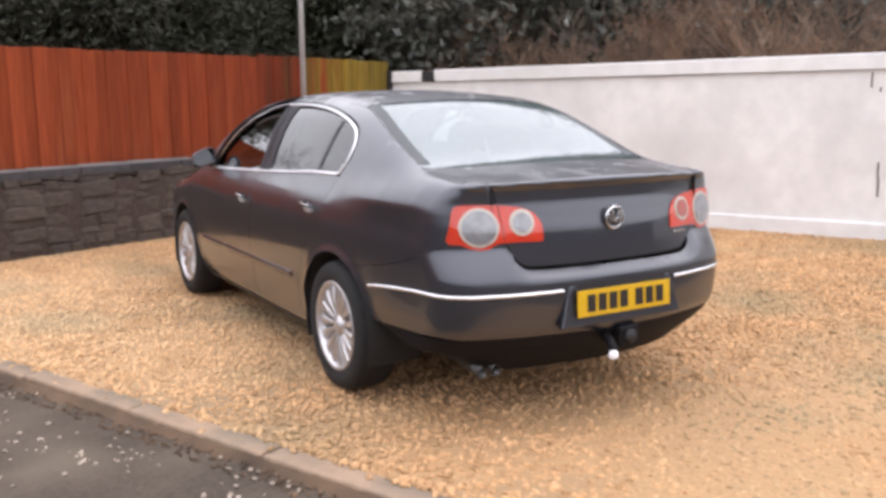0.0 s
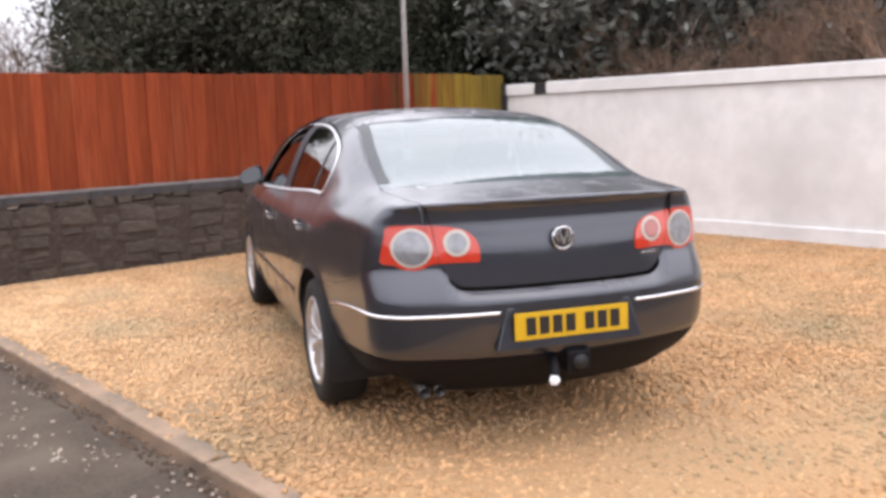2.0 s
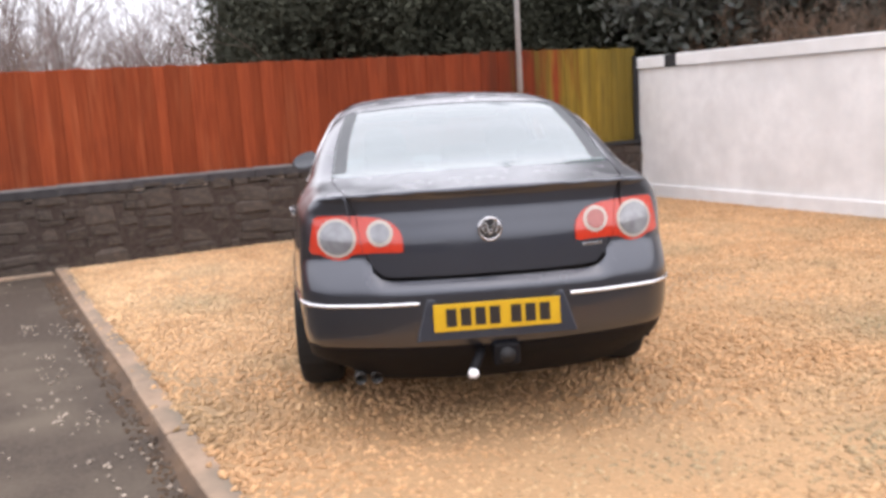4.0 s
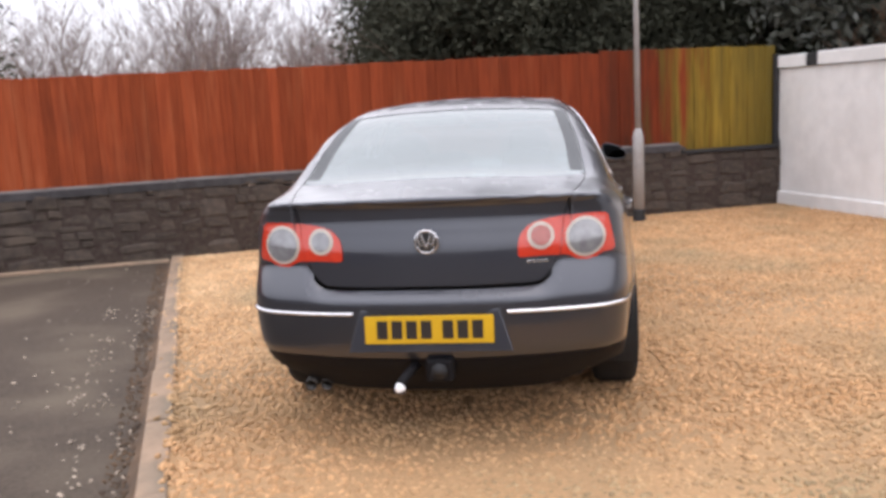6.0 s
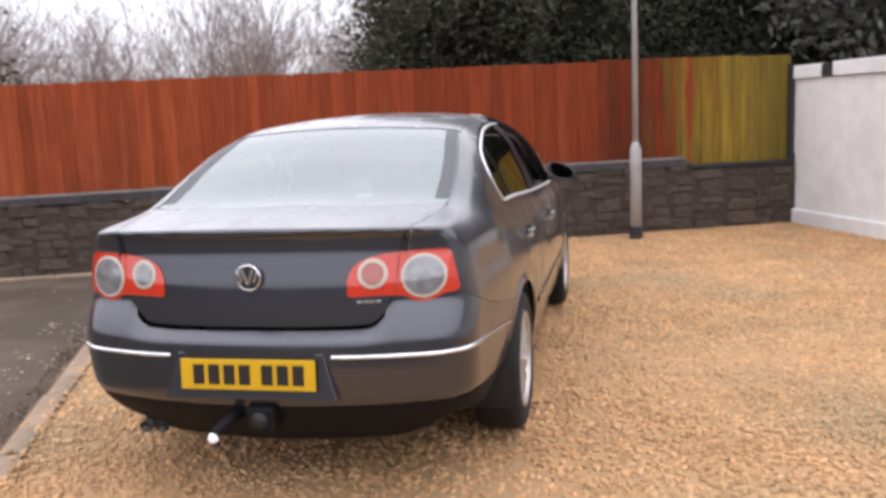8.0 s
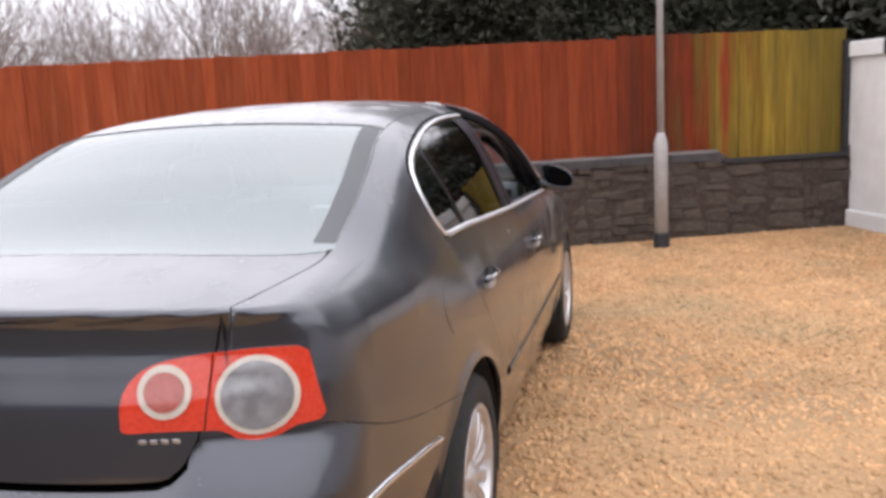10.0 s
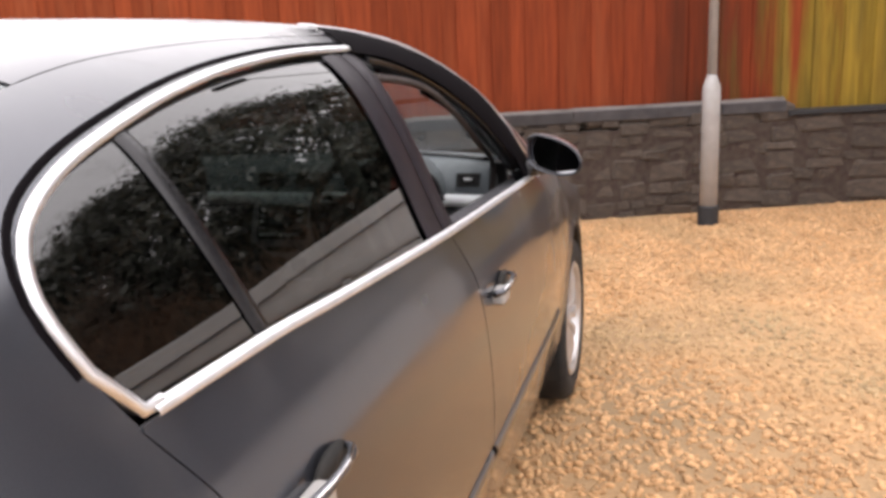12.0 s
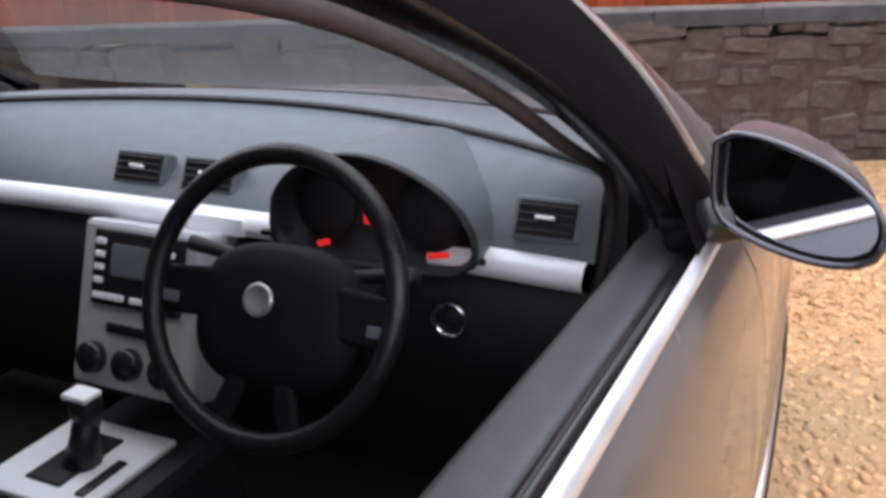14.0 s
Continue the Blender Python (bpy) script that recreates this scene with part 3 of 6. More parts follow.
def panel(loop3, mode, step=0.025, gap=0.0025, lift=0.0, flange=0.014):
    """A sheet of the skin inside a closed line on it: points, faces and shading normals."""
    loop3 = loop3[np.concatenate([[True], np.linalg.norm(np.diff(loop3, axis=0), axis=1) > 1e-4])]
    if np.linalg.norm(loop3[0] - loop3[-1]) < 1e-4:
        loop3 = loop3[:-1]
    flat = unroll(loop3, mode)
    n3 = skin_normals(loop3)
    along = np.roll(loop3, -1, 0) - np.roll(loop3, 1, 0)
    along /= np.linalg.norm(along, axis=1, keepdims=True) + 1e-9
    # the inner side, found by a small trial step in the flat
    inward = np.cross(n3, along)
    trial = unroll(loop3 + inward * 0.002, mode)
    if np.mean(inside(trial, flat)) < 0.5:
        inward = -inward
    inward = (np.roll(inward, 1, 0) + 2 * inward + np.roll(inward, -1, 0)) / 4
    flat = unroll(loop3 + inward * gap, mode)
    h = np.array((step, step)) if mode == "top" else np.array((step, step / 0.9)) if mode == "flank" else np.array((step, step)) / 0.9
    lo, hi = flat.min(0), flat.max(0)
    gx, gy = np.meshgrid(np.arange(lo[0] + h[0] / 2, hi[0], h[0]), np.arange(lo[1] + h[1] / 2, hi[1], h[1]))
    gx[1::2] += h[0] / 2
    grid = np.stack([gx.ravel(), gy.ravel()], 1)
    grid = grid[inside(grid, flat)]
    if len(grid):
        d = np.min(np.linalg.norm((grid[:, None, :] - flat[None, :, :]) / h, axis=2), axis=1)
        grid = grid[d > 0.45]
    n = len(flat)
    pts = [Vector(p) for p in np.concatenate([flat, grid])]
    co, _, tris, *_ = geometry.delaunay_2d_cdt(pts, [(i, (i + 1) % n) for i in range(n)], [], 1, 1e-7)
    q = np.array([(c.x, c.y) for c in co])
    tris = np.array([t for t in tris if len(t) == 3])
    tris = tris[inside(q[tris].mean(1), flat)]
    p = roll(q, mode)
    normal = skin_normals(p)
    t0 = p[tris]
    facing = np.einsum("ij,ij->i", np.cross(t0[:, 1] - t0[:, 0], t0[:, 2] - t0[:, 0]), normal[tris[:, 0]])
    tris[facing < 0] = tris[facing < 0][:, ::-1]
    p = p + normal * lift
    if flange:
        seen = {}
        for t in tris:
            for a, b in ((t[0], t[1]), (t[1], t[2]), (t[2], t[0])):
                seen[(a, b)] = True
        rim = [e for e in seen if (e[1], e[0]) not in seen]
        ids = sorted({i for e in rim for i in e})
        new_id = {i: len(p) + k for k, i in enumerate(ids)}
        base = len(p) + len(ids)
        low_id = {i: base + k for k, i in enumerate(ids)}
        out_n = np.zeros((len(p), 3))
        for a, b in rim:
            e = np.cross(p[b] - p[a], normal[a])
            out_n[a] += e
            out_n[b] += e
        out_n = out_n[ids] / (np.linalg.norm(out_n[ids], axis=1, keepdims=True) + 1e-9)
        quads = [(new_id[a], low_id[a], low_id[b], new_id[b]) for a, b in rim]
        p = np.concatenate([p, p[ids], p[ids] - normal[ids] * flange])
        normal = np.concatenate([normal, out_n, out_n])
        return p, [tuple(t) for t in tris] + quads, normal
    return p, [tuple(t) for t in tris], normal


def panel_mesh(name, made, mirror=False):
    p, faces, normal = made
    if mirror:
        p, normal, faces = p * (-1, 1, 1), normal * (-1, 1, 1), [f[::-1] for f in faces]
    me = raw(name, p.tolist(), [tuple(int(i) for i in f) for f in faces])
    me.polygons.foreach_set("use_smooth", [True] * len(me.polygons))
    me.normals_split_custom_set_from_vertices(normal.tolist())
    return me


def both(name, made, mat, parent, label=""):
    """The same panel on the right flank and, mirrored, on the left."""
    return [part(name, panel_mesh(name, made, flip), mat, parent, label) for flip in (False, True)]


# lines on the skin, right-hand side
RAIL = curve((0.45, 0.668), (0.60, 0.655), (0.90, 0.634), (1.31, 0.580), (1.6, 0.565), (2.2, 0.560), (2.7, 0.570), (2.95, 0.600), (3.30, 0.668), (3.60, 0.715), (3.9, 0.74))


def rail(y0, y1, step=0.03):
    y = np.linspace(y0, y1, max(2, int(abs(y1 - y0) / step)))
    return on_top(np.stack([RAIL(y), y], 1))


BELT = curve((1.17, 1.052), (1.45, 1.048), (1.64, 1.038), (1.92, 1.024), (2.23, 1.010), (2.74, 0.994), (3.02, 0.986), (3.18, 0.982), (3.4, 0.975))
ARCH = 0.368
window_rear = spline([(1.17, 1.052), (1.138, 1.12), (1.120, 1.195), (1.145, 1.25), (1.22, 1.292), (1.34, 1.327), (1.52, 1.362), (1.74, 1.388), (2.0, 1.402), (2.28, 1.404)], 0.02)
window_front = spline([(2.28, 1.404), (2.46, 1.386), (2.65, 1.338), (2.80, 1.278), (2.95, 1.200), (3.07, 1.110), (3.18, 0.990)], 0.02)
rear_gap = spline([(1.17, 1.045), (1.215, 0.96), (1.245, 0.88), (1.305, 0.80), (1.40, 0.68), (1.475, 0.56), (1.53, 0.42), (1.55, 0.245)], 0.02)
mid_gap = straight([(2.232, 1.008), (2.245, 0.90), (2.255, 0.60), (2.25, 0.245)], 0.02)
front_gap = spline([(3.24, 0.975), (3.31, 0.86), (3.335, 0.70), (3.335, 0.45), (3.31, 0.245)], 0.02)


def belt_line(y0, y1, drop=0.0):
    y = np.linspace(y0, y1, max(2, int(abs(y1 - y0) / 0.025)))
    return np.stack([y, BELT(y) - drop], 1)


def arch(wy, a0, a1):
    a = np.radians(np.linspace(a0, a1, max(2, int(abs(a1 - a0) / 4))))
    return np.stack([wy + ARCH * np.cos(a), AXLE_Z + ARCH * np.sin(a)], 1)


car = thing("car", pose(0, 0, 0), "dark grey metallic saloon car parked on the gravel, driver's window open", "car")
bodywork = new("bodywork")
bodywork.parent = car

# boot lid: its side edge, from the bottom corner up the tail and forward over the deck
boot_low = spline([(0.0, 0.716), (0.20, 0.715), (0.40, 0.717), (0.455, 0.726), (0.490, 0.757)], 0.02)
boot_up = spline([(0.490, 0.757), (0.520, 0.815), (0.540, 0.90), (0.556, 0.985), (0.568, 1.030), (0.577, 1.062)], 0.01)
boot_deck = spline([(0.582, 0.150), (0.598, 0.205), (0.614, 0.275), (0.634, 0.390), (0.648, 0.480), (0.652, 0.545)], 0.02)
glass_base = spline([(0.655, 0.600), (0.60, 0.556), (0.45, 0.520), (0.25, 0.500), (0.0, 0.494)], 0.02)
LID[0] = True
boot_edge = np.concatenate([on_rear(boot_up), on_top(boot_deck)])
half = np.concatenate([on_rear(boot_low), boot_edge[1:], on_top(glass_base[1:])])
boot = part("boot_lid", panel_mesh("boot_lid", panel(np.concatenate([half, half[::-1][1:] * (-1, 1, 1)]), "tail", 0.009, gap=0.004, flange=0.03)), PAINT, bodywork)
LID[0] = False
boot_edge = np.concatenate([on_rear(boot_up), on_top(boot_deck)])

# rear glass, roof and windscreen between the two rails
glass_top = spline([(0.580, 1.315), (0.40, 1.285), (0.2, 1.268), (0.0, 1.262)], 0.03)
screen_top = spline([(0.590, 2.880), (0.4, 2.935), (0.2, 2.955), (0.0, 2.962)], 0.03)
screen_base = spline([(0.735, 3.640), (0.60, 3.715), (0.4, 3.765), (0.2, 3.785), (0.0, 3.79)], 0.03)


def between(first, last, y0, y1):
    """A closed line over the car's width: first and last run from the rail to the centre."""
    right = np.concatenate([on_top(first)[::-1], rail(y0, y1)[1:-1], on_top(last)])
    return np.concatenate([right, right[::-1][1:-1] * (-1, 1, 1)])


g_low = spline([(0.655, 0.606), (0.60, 0.564), (0.45, 0.528), (0.25, 0.508), (0.0, 0.502)], 0.02)
part("rear_window", panel_mesh("rear_window", panel(between(g_low, glass_top, 0.606, 1.315), "top", 0.03, lift=-0.003, flange=0.004)), REAR_GLASS, bodywork, "misted rear window, paled for the sky it mirrors, with a dark printed edge")
part("roof_panel", panel_mesh("roof_panel", panel(between(glass_top, screen_top, 1.315, 2.880), "top", 0.04)), PAINT, bodywork)
part("windscreen", panel_mesh("windscreen", panel(between(screen_top, screen_base, 2.880, 3.640), "top", 0.04, lift=-0.003, flange=0.004)), SCREEN_GLASS, bodywork, "clear laminated windscreen")

# flank panels
lamp_seam = on_rear(spline([(0.490, 0.757), (0.518, 0.808), (0.62, 0.812), (0.70, 0.812)], 0.02))
bumper_seam = np.concatenate([lamp_seam, on_side(spline([(0.235, 0.815), (0.30, 0.790), (0.45, 0.735), (0.70, 0.680), (0.885, 0.655)], 0.02))])
quarter_loop = np.concatenate([boot_edge[::-1], lamp_seam[2:], bumper_seam[len(lamp_seam):], on_side(arch(AXLE_Y[0], 118, -8)), on_side([(1.47, 0.245)]),
                               on_side(rear_gap[::-1]), on_side(window_rear[:int(len(window_rear) * 0.52)]), rail(1.50, 0.62)])
both("quarter_panel", panel(quarter_loop, "tail", 0.009, gap=0.0), PAINT, bodywork)
n_c = int(len(window_rear) * 0.52)
roof_side = np.concatenate([on_side(window_rear[n_c - 1:]), on_side(window_front[1:]), on_side([(3.24, 0.985), (3.34, 0.97), (3.45, 0.965)]), rail(3.62, 1.50)])
both("roof_rail", panel(roof_side, "flank", 0.022, gap=0.0), PAINT, bodywork)
rear_door_loop = np.concatenate([on_side(rear_gap), on_side(straight([(1.55, 0.245), (2.25, 0.245)], 0.03)), on_side(mid_gap[::-1]), on_side(belt_line(2.232, 1.175))])
doors = {}
for flip, made in zip(("right", "left"), both("rear_door", panel(rear_door_loop, "flank", 0.022), PAINT, bodywork)):
    doors["rear", flip] = made
front_door_loop = np.concatenate([on_side(mid_gap), on_side(straight([(2.25, 0.245), (3.31, 0.245)], 0.03)), on_side(front_gap[::-1]), on_side(belt_line(3.24, 2.232))])
for flip, made in zip(("right", "left"), both("front_door", panel(front_door_loop, "flank", 0.022), PAINT, bodywork)):
    doors["front", flip] = made
fender_loop = np.concatenate([on_side(front_gap), on_side([(3.40, 0.245)]), on_side(arch(AXLE_Y[1], 188, 30)), on_side(straight([(4.16, 0.55), (4.20, 0.66), (4.25, 0.72)], 0.02)),
                              on_side([(4.10, 0.80), (3.90, 0.855), (3.70, 0.90), (3.52, 0.94), (3.45, 0.958), (3.34, 0.968)])])
both("front_wing", panel(fender_loop, "flank", 0.025), PAINT, bodywork)
both("sill", panel(on_side(np.concatenate([straight([(1.47, 0.205), (3.40, 0.205)], 0.05), straight([(3.40, 0.240), (1.47, 0.240)], 0.05)])), "flank", 0.03), PLASTIC, bodywork, "black plastic sill")

# bumpers
half = np.concatenate([on_rear(spline([(0.0, 0.709), (0.20, 0.708), (0.40, 0.709), (0.457, 0.719), (0.494, 0.750)], 0.012)), bumper_seam[1:], on_side(arch(AXLE_Y[0], 118, 163)), on_side(spline([(0.70, 0.418), (0.50, 0.424), (0.36, 0.426)], 0.03)), on_rear(spline([(0.72, 0.427), (0.55, 0.428), (0.40, 0.428), (0.0, 0.428)], 0.03))])
rear_bumper = part("rear_bumper", panel_mesh("rear_bumper", panel(np.concatenate([half, half[::-1][1:-1] * (-1, 1, 1)]), "tail", 0.012)), PAINT, bodywork)
# lower bumper in black: shade under the tail is put into its colour
half = np.concatenate([on_rear(spline([(0.0, 0.425), (0.40, 0.425), (0.55, 0.425), (0.72, 0.424)], 0.03)), on_side(spline([(0.36, 0.423), (0.50, 0.421), (0.66, 0.413)], 0.03)), on_side(spline([(0.46, 0.350), (0.34, 0.345)], 0.03)), on_rear(spline([(0.72, 0.342), (0.66, 0.317), (0.60, 0.288), (0.545, 0.256), (0.46, 0.242), (0.0, 0.240)], 0.03))])
part("valance", panel_mesh("valance", panel(np.concatenate([half, half[::-1][1:-1] * (-1, 1, 1)]), "tail", 0.02, lift=-0.001)), VALANCE, rear_bumper, "lower bumper, blackened for the shade under the tail")
half = np.concatenate([on_nose(spline([(0.0, 0.60), (0.3, 0.60), (0.62, 0.605)], 0.03)), on_side(spline([(4.25, 0.63), (4.17, 0.56)], 0.03)), on_side(arch(AXLE_Y[1], 30, -8)), on_nose(spline([(0.70, 0.24), (0.4, 0.225), (0.0, 0.225)], 0.03))])
part("front_bumper", panel_mesh("front_bumper", panel(np.concatenate([half, half[::-1][1:-1] * (-1, 1, 1)]), "head", 0.03)), PAINT, bodywork)
half = np.concatenate([on_nose(spline([(0.0, 0.605), (0.22, 0.605)], 0.03)), on_nose(spline([(0.22, 0.605), (0.30, 0.72), (0.30, 0.79)], 0.03))[1:], on_nose(spline([(0.30, 0.79), (0.0, 0.805)], 0.03))[1:]])
part("grille", panel_mesh("grille", panel(np.concatenate([half, half[::-1][1:-1] * (-1, 1, 1)]), "head", 0.03)), CHROME, bodywork, "chrome front grille")
head_loop = np.concatenate([on_nose(spline([(0.31, 0.78), (0.30, 0.68), (0.36, 0.63), (0.60, 0.64)], 0.03)), on_side(spline([(4.28, 0.68), (4.22, 0.745), (4.20, 0.785)], 0.03)), on_nose(spline([(0.60, 0.79), (0.45, 0.795), (0.31, 0.785)], 0.03))])
both("headlight", panel(head_loop, "head", 0.03), LENS_GREY, bodywork, "clear headlight lens")
half = np.concatenate([on_nose([(0.0, 0.815), (0.15, 0.812), (0.32, 0.80)]), on_top(spline([(0.45, 4.50), (0.60, 4.36), (0.68, 4.18), (0.725, 3.92), (0.738, 3.66)], 0.03)), on_top(spline([(0.735, 3.648), (0.60, 3.722), (0.4, 3.772), (0.0, 3.797)], 0.03))])
part("bonnet", panel_mesh("bonnet", panel(np.concatenate([half, half[::-1][1:-1] * (-1, 1, 1)]), "top", 0.04)), PAINT, bodywork)


def strip(line, width, rise=0.004, thick=0.006, lean=0.0):
    """A bright strip along a line on the skin, slightly proud of it, with rounded section."""
    n = skin_normals(line)
    t = np.gradient(line, axis=0)
    t /= np.linalg.norm(t, axis=1, keepdims=True)
    across = np.cross(n, t)
    across /= np.linalg.norm(across, axis=1, keepdims=True)
    down = np.where(across[:, 2:] < 0, 1.0, -1.0)
    rows = [line + across * a * width / 2 + n * (rise + b * thick + lean * width / 2 * (a * down)) for a, b in ((-1, -1), (-0.8, 0.5), (0, 1), (0.8, 0.5), (1, -1))]
    verts = np.concatenate(rows)
    m = len(line)
    faces = [(k * m + i, k * m + i + 1, (k + 1) * m + i + 1, (k + 1) * m + i) for k in range(4) for i in range(m - 1)]
    return verts, faces


def strip_both(name, line, width, mat, parent, label="", sides=("right", "left"), rise=0.004, thick=0.006, lean=0.0):
    verts, faces = strip(line, width, rise, thick, lean)
    for flip in sides:
        v = verts if flip == "right" else verts * (-1, 1, 1)
        me = raw(name, v.tolist(), faces if flip == "left" else [f[::-1] for f in faces])
        part(name, me, mat, parent, label, smooth=True)


def shrink(loop, d):
    """A flat closed line moved inwards."""
    nxt, prv = np.roll(loop, -1, 0), np.roll(loop, 1, 0)
    t = nxt - prv
    t /= np.linalg.norm(t, axis=1, keepdims=True) + 1e-9
    n = np.stack([-t[:, 1], t[:, 0]], 1)
    trial = inside(loop + n * 0.003, loop)
    return loop + n * d * (1 if np.mean(trial) > 0.5 else -1)


strip_both("window_chrome", on_side(np.concatenate([belt_line(1.215, 1.185, -0.010), window_rear[3:] + (0.004, -0.003)])), 0.0160, TRIM_CHROME, bodywork, "bright chrome window surround", thick=0.0028)
strip_both("belt_chrome", on_side(belt_line(3.17, 1.195, -0.006)), 0.0175, TRIM_CHROME, bodywork, "broad chrome strip under the windows", rise=0.006, thick=0.0022, lean=0.34)
gasket = window_rear[3:]
gasket_t = np.gradient(gasket, axis=0)
gasket_t /= np.linalg.norm(gasket_t, axis=1, keepdims=True)
strip_both("window_gasket", on_side(gasket + np.stack([-gasket_t[:, 1], gasket_t[:, 0]], 1) * 0.0095), 0.011, FRAME_BLACK, bodywork, "black rubber gasket round the window", rise=0.0005, thick=0.0015)
frame_t = np.gradient(window_front, axis=0)
frame_t /= np.linalg.norm(frame_t, axis=1, keepdims=True)
frame_out = np.stack([-frame_t[:, 1], frame_t[:, 0]], 1)
strip_both("door_frame", on_side(window_front + frame_out * 0.022), 0.126, FRAME_BLACK, bodywork, "black front door frame", rise=0.001, thick=0.004)
strip_both("frame_edge", on_side((window_front + frame_out * np.interp(np.arange(len(window_front)), (0, 8, 20), (0.03, 0.070, 0.088))[:, None])), 0.009, ALLOY, bodywork, "thin pale edge of the door frame", sides=("right",), rise=0.002, thick=0.003)
strip_both("frame_edge", on_side(window_front + (-0.004, -0.002)), 0.010, CHROME, bodywork, "thin dull metal frame edge", sides=("left",))


def window_top(y):
    line = np.concatenate([window_rear, window_front[1:]])
    k = int(np.argmax(line[:, 1] > 1.25))
    return np.interp(y, line[k:, 0], line[k:, 1])


def pillar(y_low, y_high, width, mat, name, label, lift=-0.004):
    """An upright strip between the belt line and the roof, over part of the windows."""
    s = np.linspace(0, 1, 20)
    y = y_low + (y_high - y_low) * s
    z = BELT(y_low) + (window_top(y_high) - 0.01 - BELT(y_low)) * s
    strip_both(name, on_side(np.stack([y, z], 1)), width, mat, bodywork, label, rise=lift, thick=0.0015)


pillar(2.168, 2.172, 0.100, PILLAR, "door_pillar", "black gloss pillar trim")
pillar(2.264, 2.262, 0.072, PILLAR, "door_pillar", "black gloss pillar trim")
pillar(2.216, 2.217, 0.060, UNDER, "door_pillar", "black joint of the two pillars", -0.010)
pillar(1.455, 1.385, 0.034, TRIM_BLACK, "quarter_light_bar", "black bar beside the quarter light", -0.008)

# side glass
rear_loop = shrink(np.concatenate([belt_line(2.24, 1.19), window_rear[1:-1]]), 0.003)
rear_loop = rear_loop[rear_loop[:, 0] < 2.25]
rear_pane = panel(on_side(rear_loop), "flank", 0.03, lift=-0.012, flange=0.004)
# shading normals tilted so that the reflections fit the camera's view
bent = rear_pane[2] + (0.0, -0.055, -0.045)
rear_pane = (rear_pane[0], rear_pane[1], bent / np.linalg.norm(bent, axis=1, keepdims=True))
both("rear_door_glass", rear_pane, GLASS, bodywork, "dark tinted rear door window")
front_loop = shrink(np.concatenate([belt_line(3.16, 2.24), [(2.24, 1.2)], window_front[:-2]]), 0.010)
part("front_door_glass", panel_mesh("front_door_glass", panel(on_side(front_loop), "flank", 0.03, lift=-0.012, flange=0.004), True), GLASS, bodywork, "dark tinted front door window")

for pane in bodywork.children:
    if pane.data and pane.data.materials[0] in (GLASS, REAR_GLASS, SCREEN_GLASS):
        pane.visible_shadow = False

# bumper chrome, side moulding
strip_both("bumper_chrome", np.concatenate([on_rear(spline([(0.315, 0.620), (0.45, 0.618), (0.60, 0.617), (0.70, 0.616)], 0.02)), on_side(spline([(0.17, 0.616), (0.25, 0.616), (0.40, 0.612), (0.60, 0.598), (0.735, 0.583)], 0.02))]), 0.016, CHROME, rear_bumper, "thin chrome strip")
for y0, y1 in ((1.60, 2.235), (2.265, 3.30)):
    strip_both("side_moulding", on_side(straight([(y0, 0.50), (y1, 0.50)], 0.03)), 0.045, PAINT, bodywork, rise=-0.001, thick=0.010)

# tail lamps
lamp_outline = spline([(0.362, 0.830), (0.362, 0.885), (0.378, 0.925), (0.412, 0.955), (0.47, 0.974), (0.56, 0.984), (0.64, 0.988), (0.712, 0.986), (0.730, 0.974)], 0.015)
lamp_low = spline([(0.745, 0.90), (0.755, 0.840), (0.745, 0.826), (0.705, 0.822), (0.675, 0.806), (0.632, 0.797), (0.590, 0.806), (0.560, 0.823), (0.46, 0.826), (0.375, 0.824), (0.362, 0.830)], 0.015)
lamp = np.concatenate([lamp_outline, lamp_low])


def clip_x(loop, limit, keep_less):
    """The part of a flat closed line on one side of a slanted upright."""
    out = []
    for a, b in zip(loop, np.roll(loop, -1, 0)):
        fa, fb = (a[0] - limit(a[1])), (b[0] - limit(b[1]))
        if (fa < 0) == keep_less:
            out.append(a)
        if fa * fb < 0:
            out.append(a + (b - a) * fa / (fa - fb))
    return np.array(out)


def split_at(z):
    return 0.540 + 0.13 * (z - 0.90)


for name, loop, label in (("boot_lamp", clip_x(lamp, split_at, True), "red tail lamp on the boot lid"), ("corner_lamp", clip_x(lamp, split_at, False), "red tail lamp at the corner")):
    lamps = both(name, panel(on_rear(loop), "tail", 0.012, lift=0.006, gap=0.002, flange=0.012), LENS_RED, bodywork, label)
    cx, cz, r_out, r_in = (0.455, 0.908, 0.054, 0.040) if name == "boot_lamp" else (0.634, 0.893, 0.080, 0.069)
    a = np.linspace(0, 2 * math.pi, 40, endpoint=False)
    for flip, ob in zip((False, True), lamps):
        ring = panel(on_rear(np.stack([cx + r_out * np.cos(a), cz + r_out * np.sin(a)], 1)), "tail", 0.012, gap=0, lift=0.010, flange=0.006)
        part("lens_ring", panel_mesh("lens_ring", ring, flip), LENS_RING, ob, "pale ring")
        disc = panel(on_rear(np.stack([cx + r_in * np.cos(a), cz + r_in * np.sin(a)], 1)), "tail", 0.010, gap=0, lift=0.014, flange=0.005)
        part("lens_disc", panel_mesh("lens_disc", disc, flip), LENS_ROSE if name == "boot_lamp" and not flip else LENS_GREY, ob, "round clear lens")

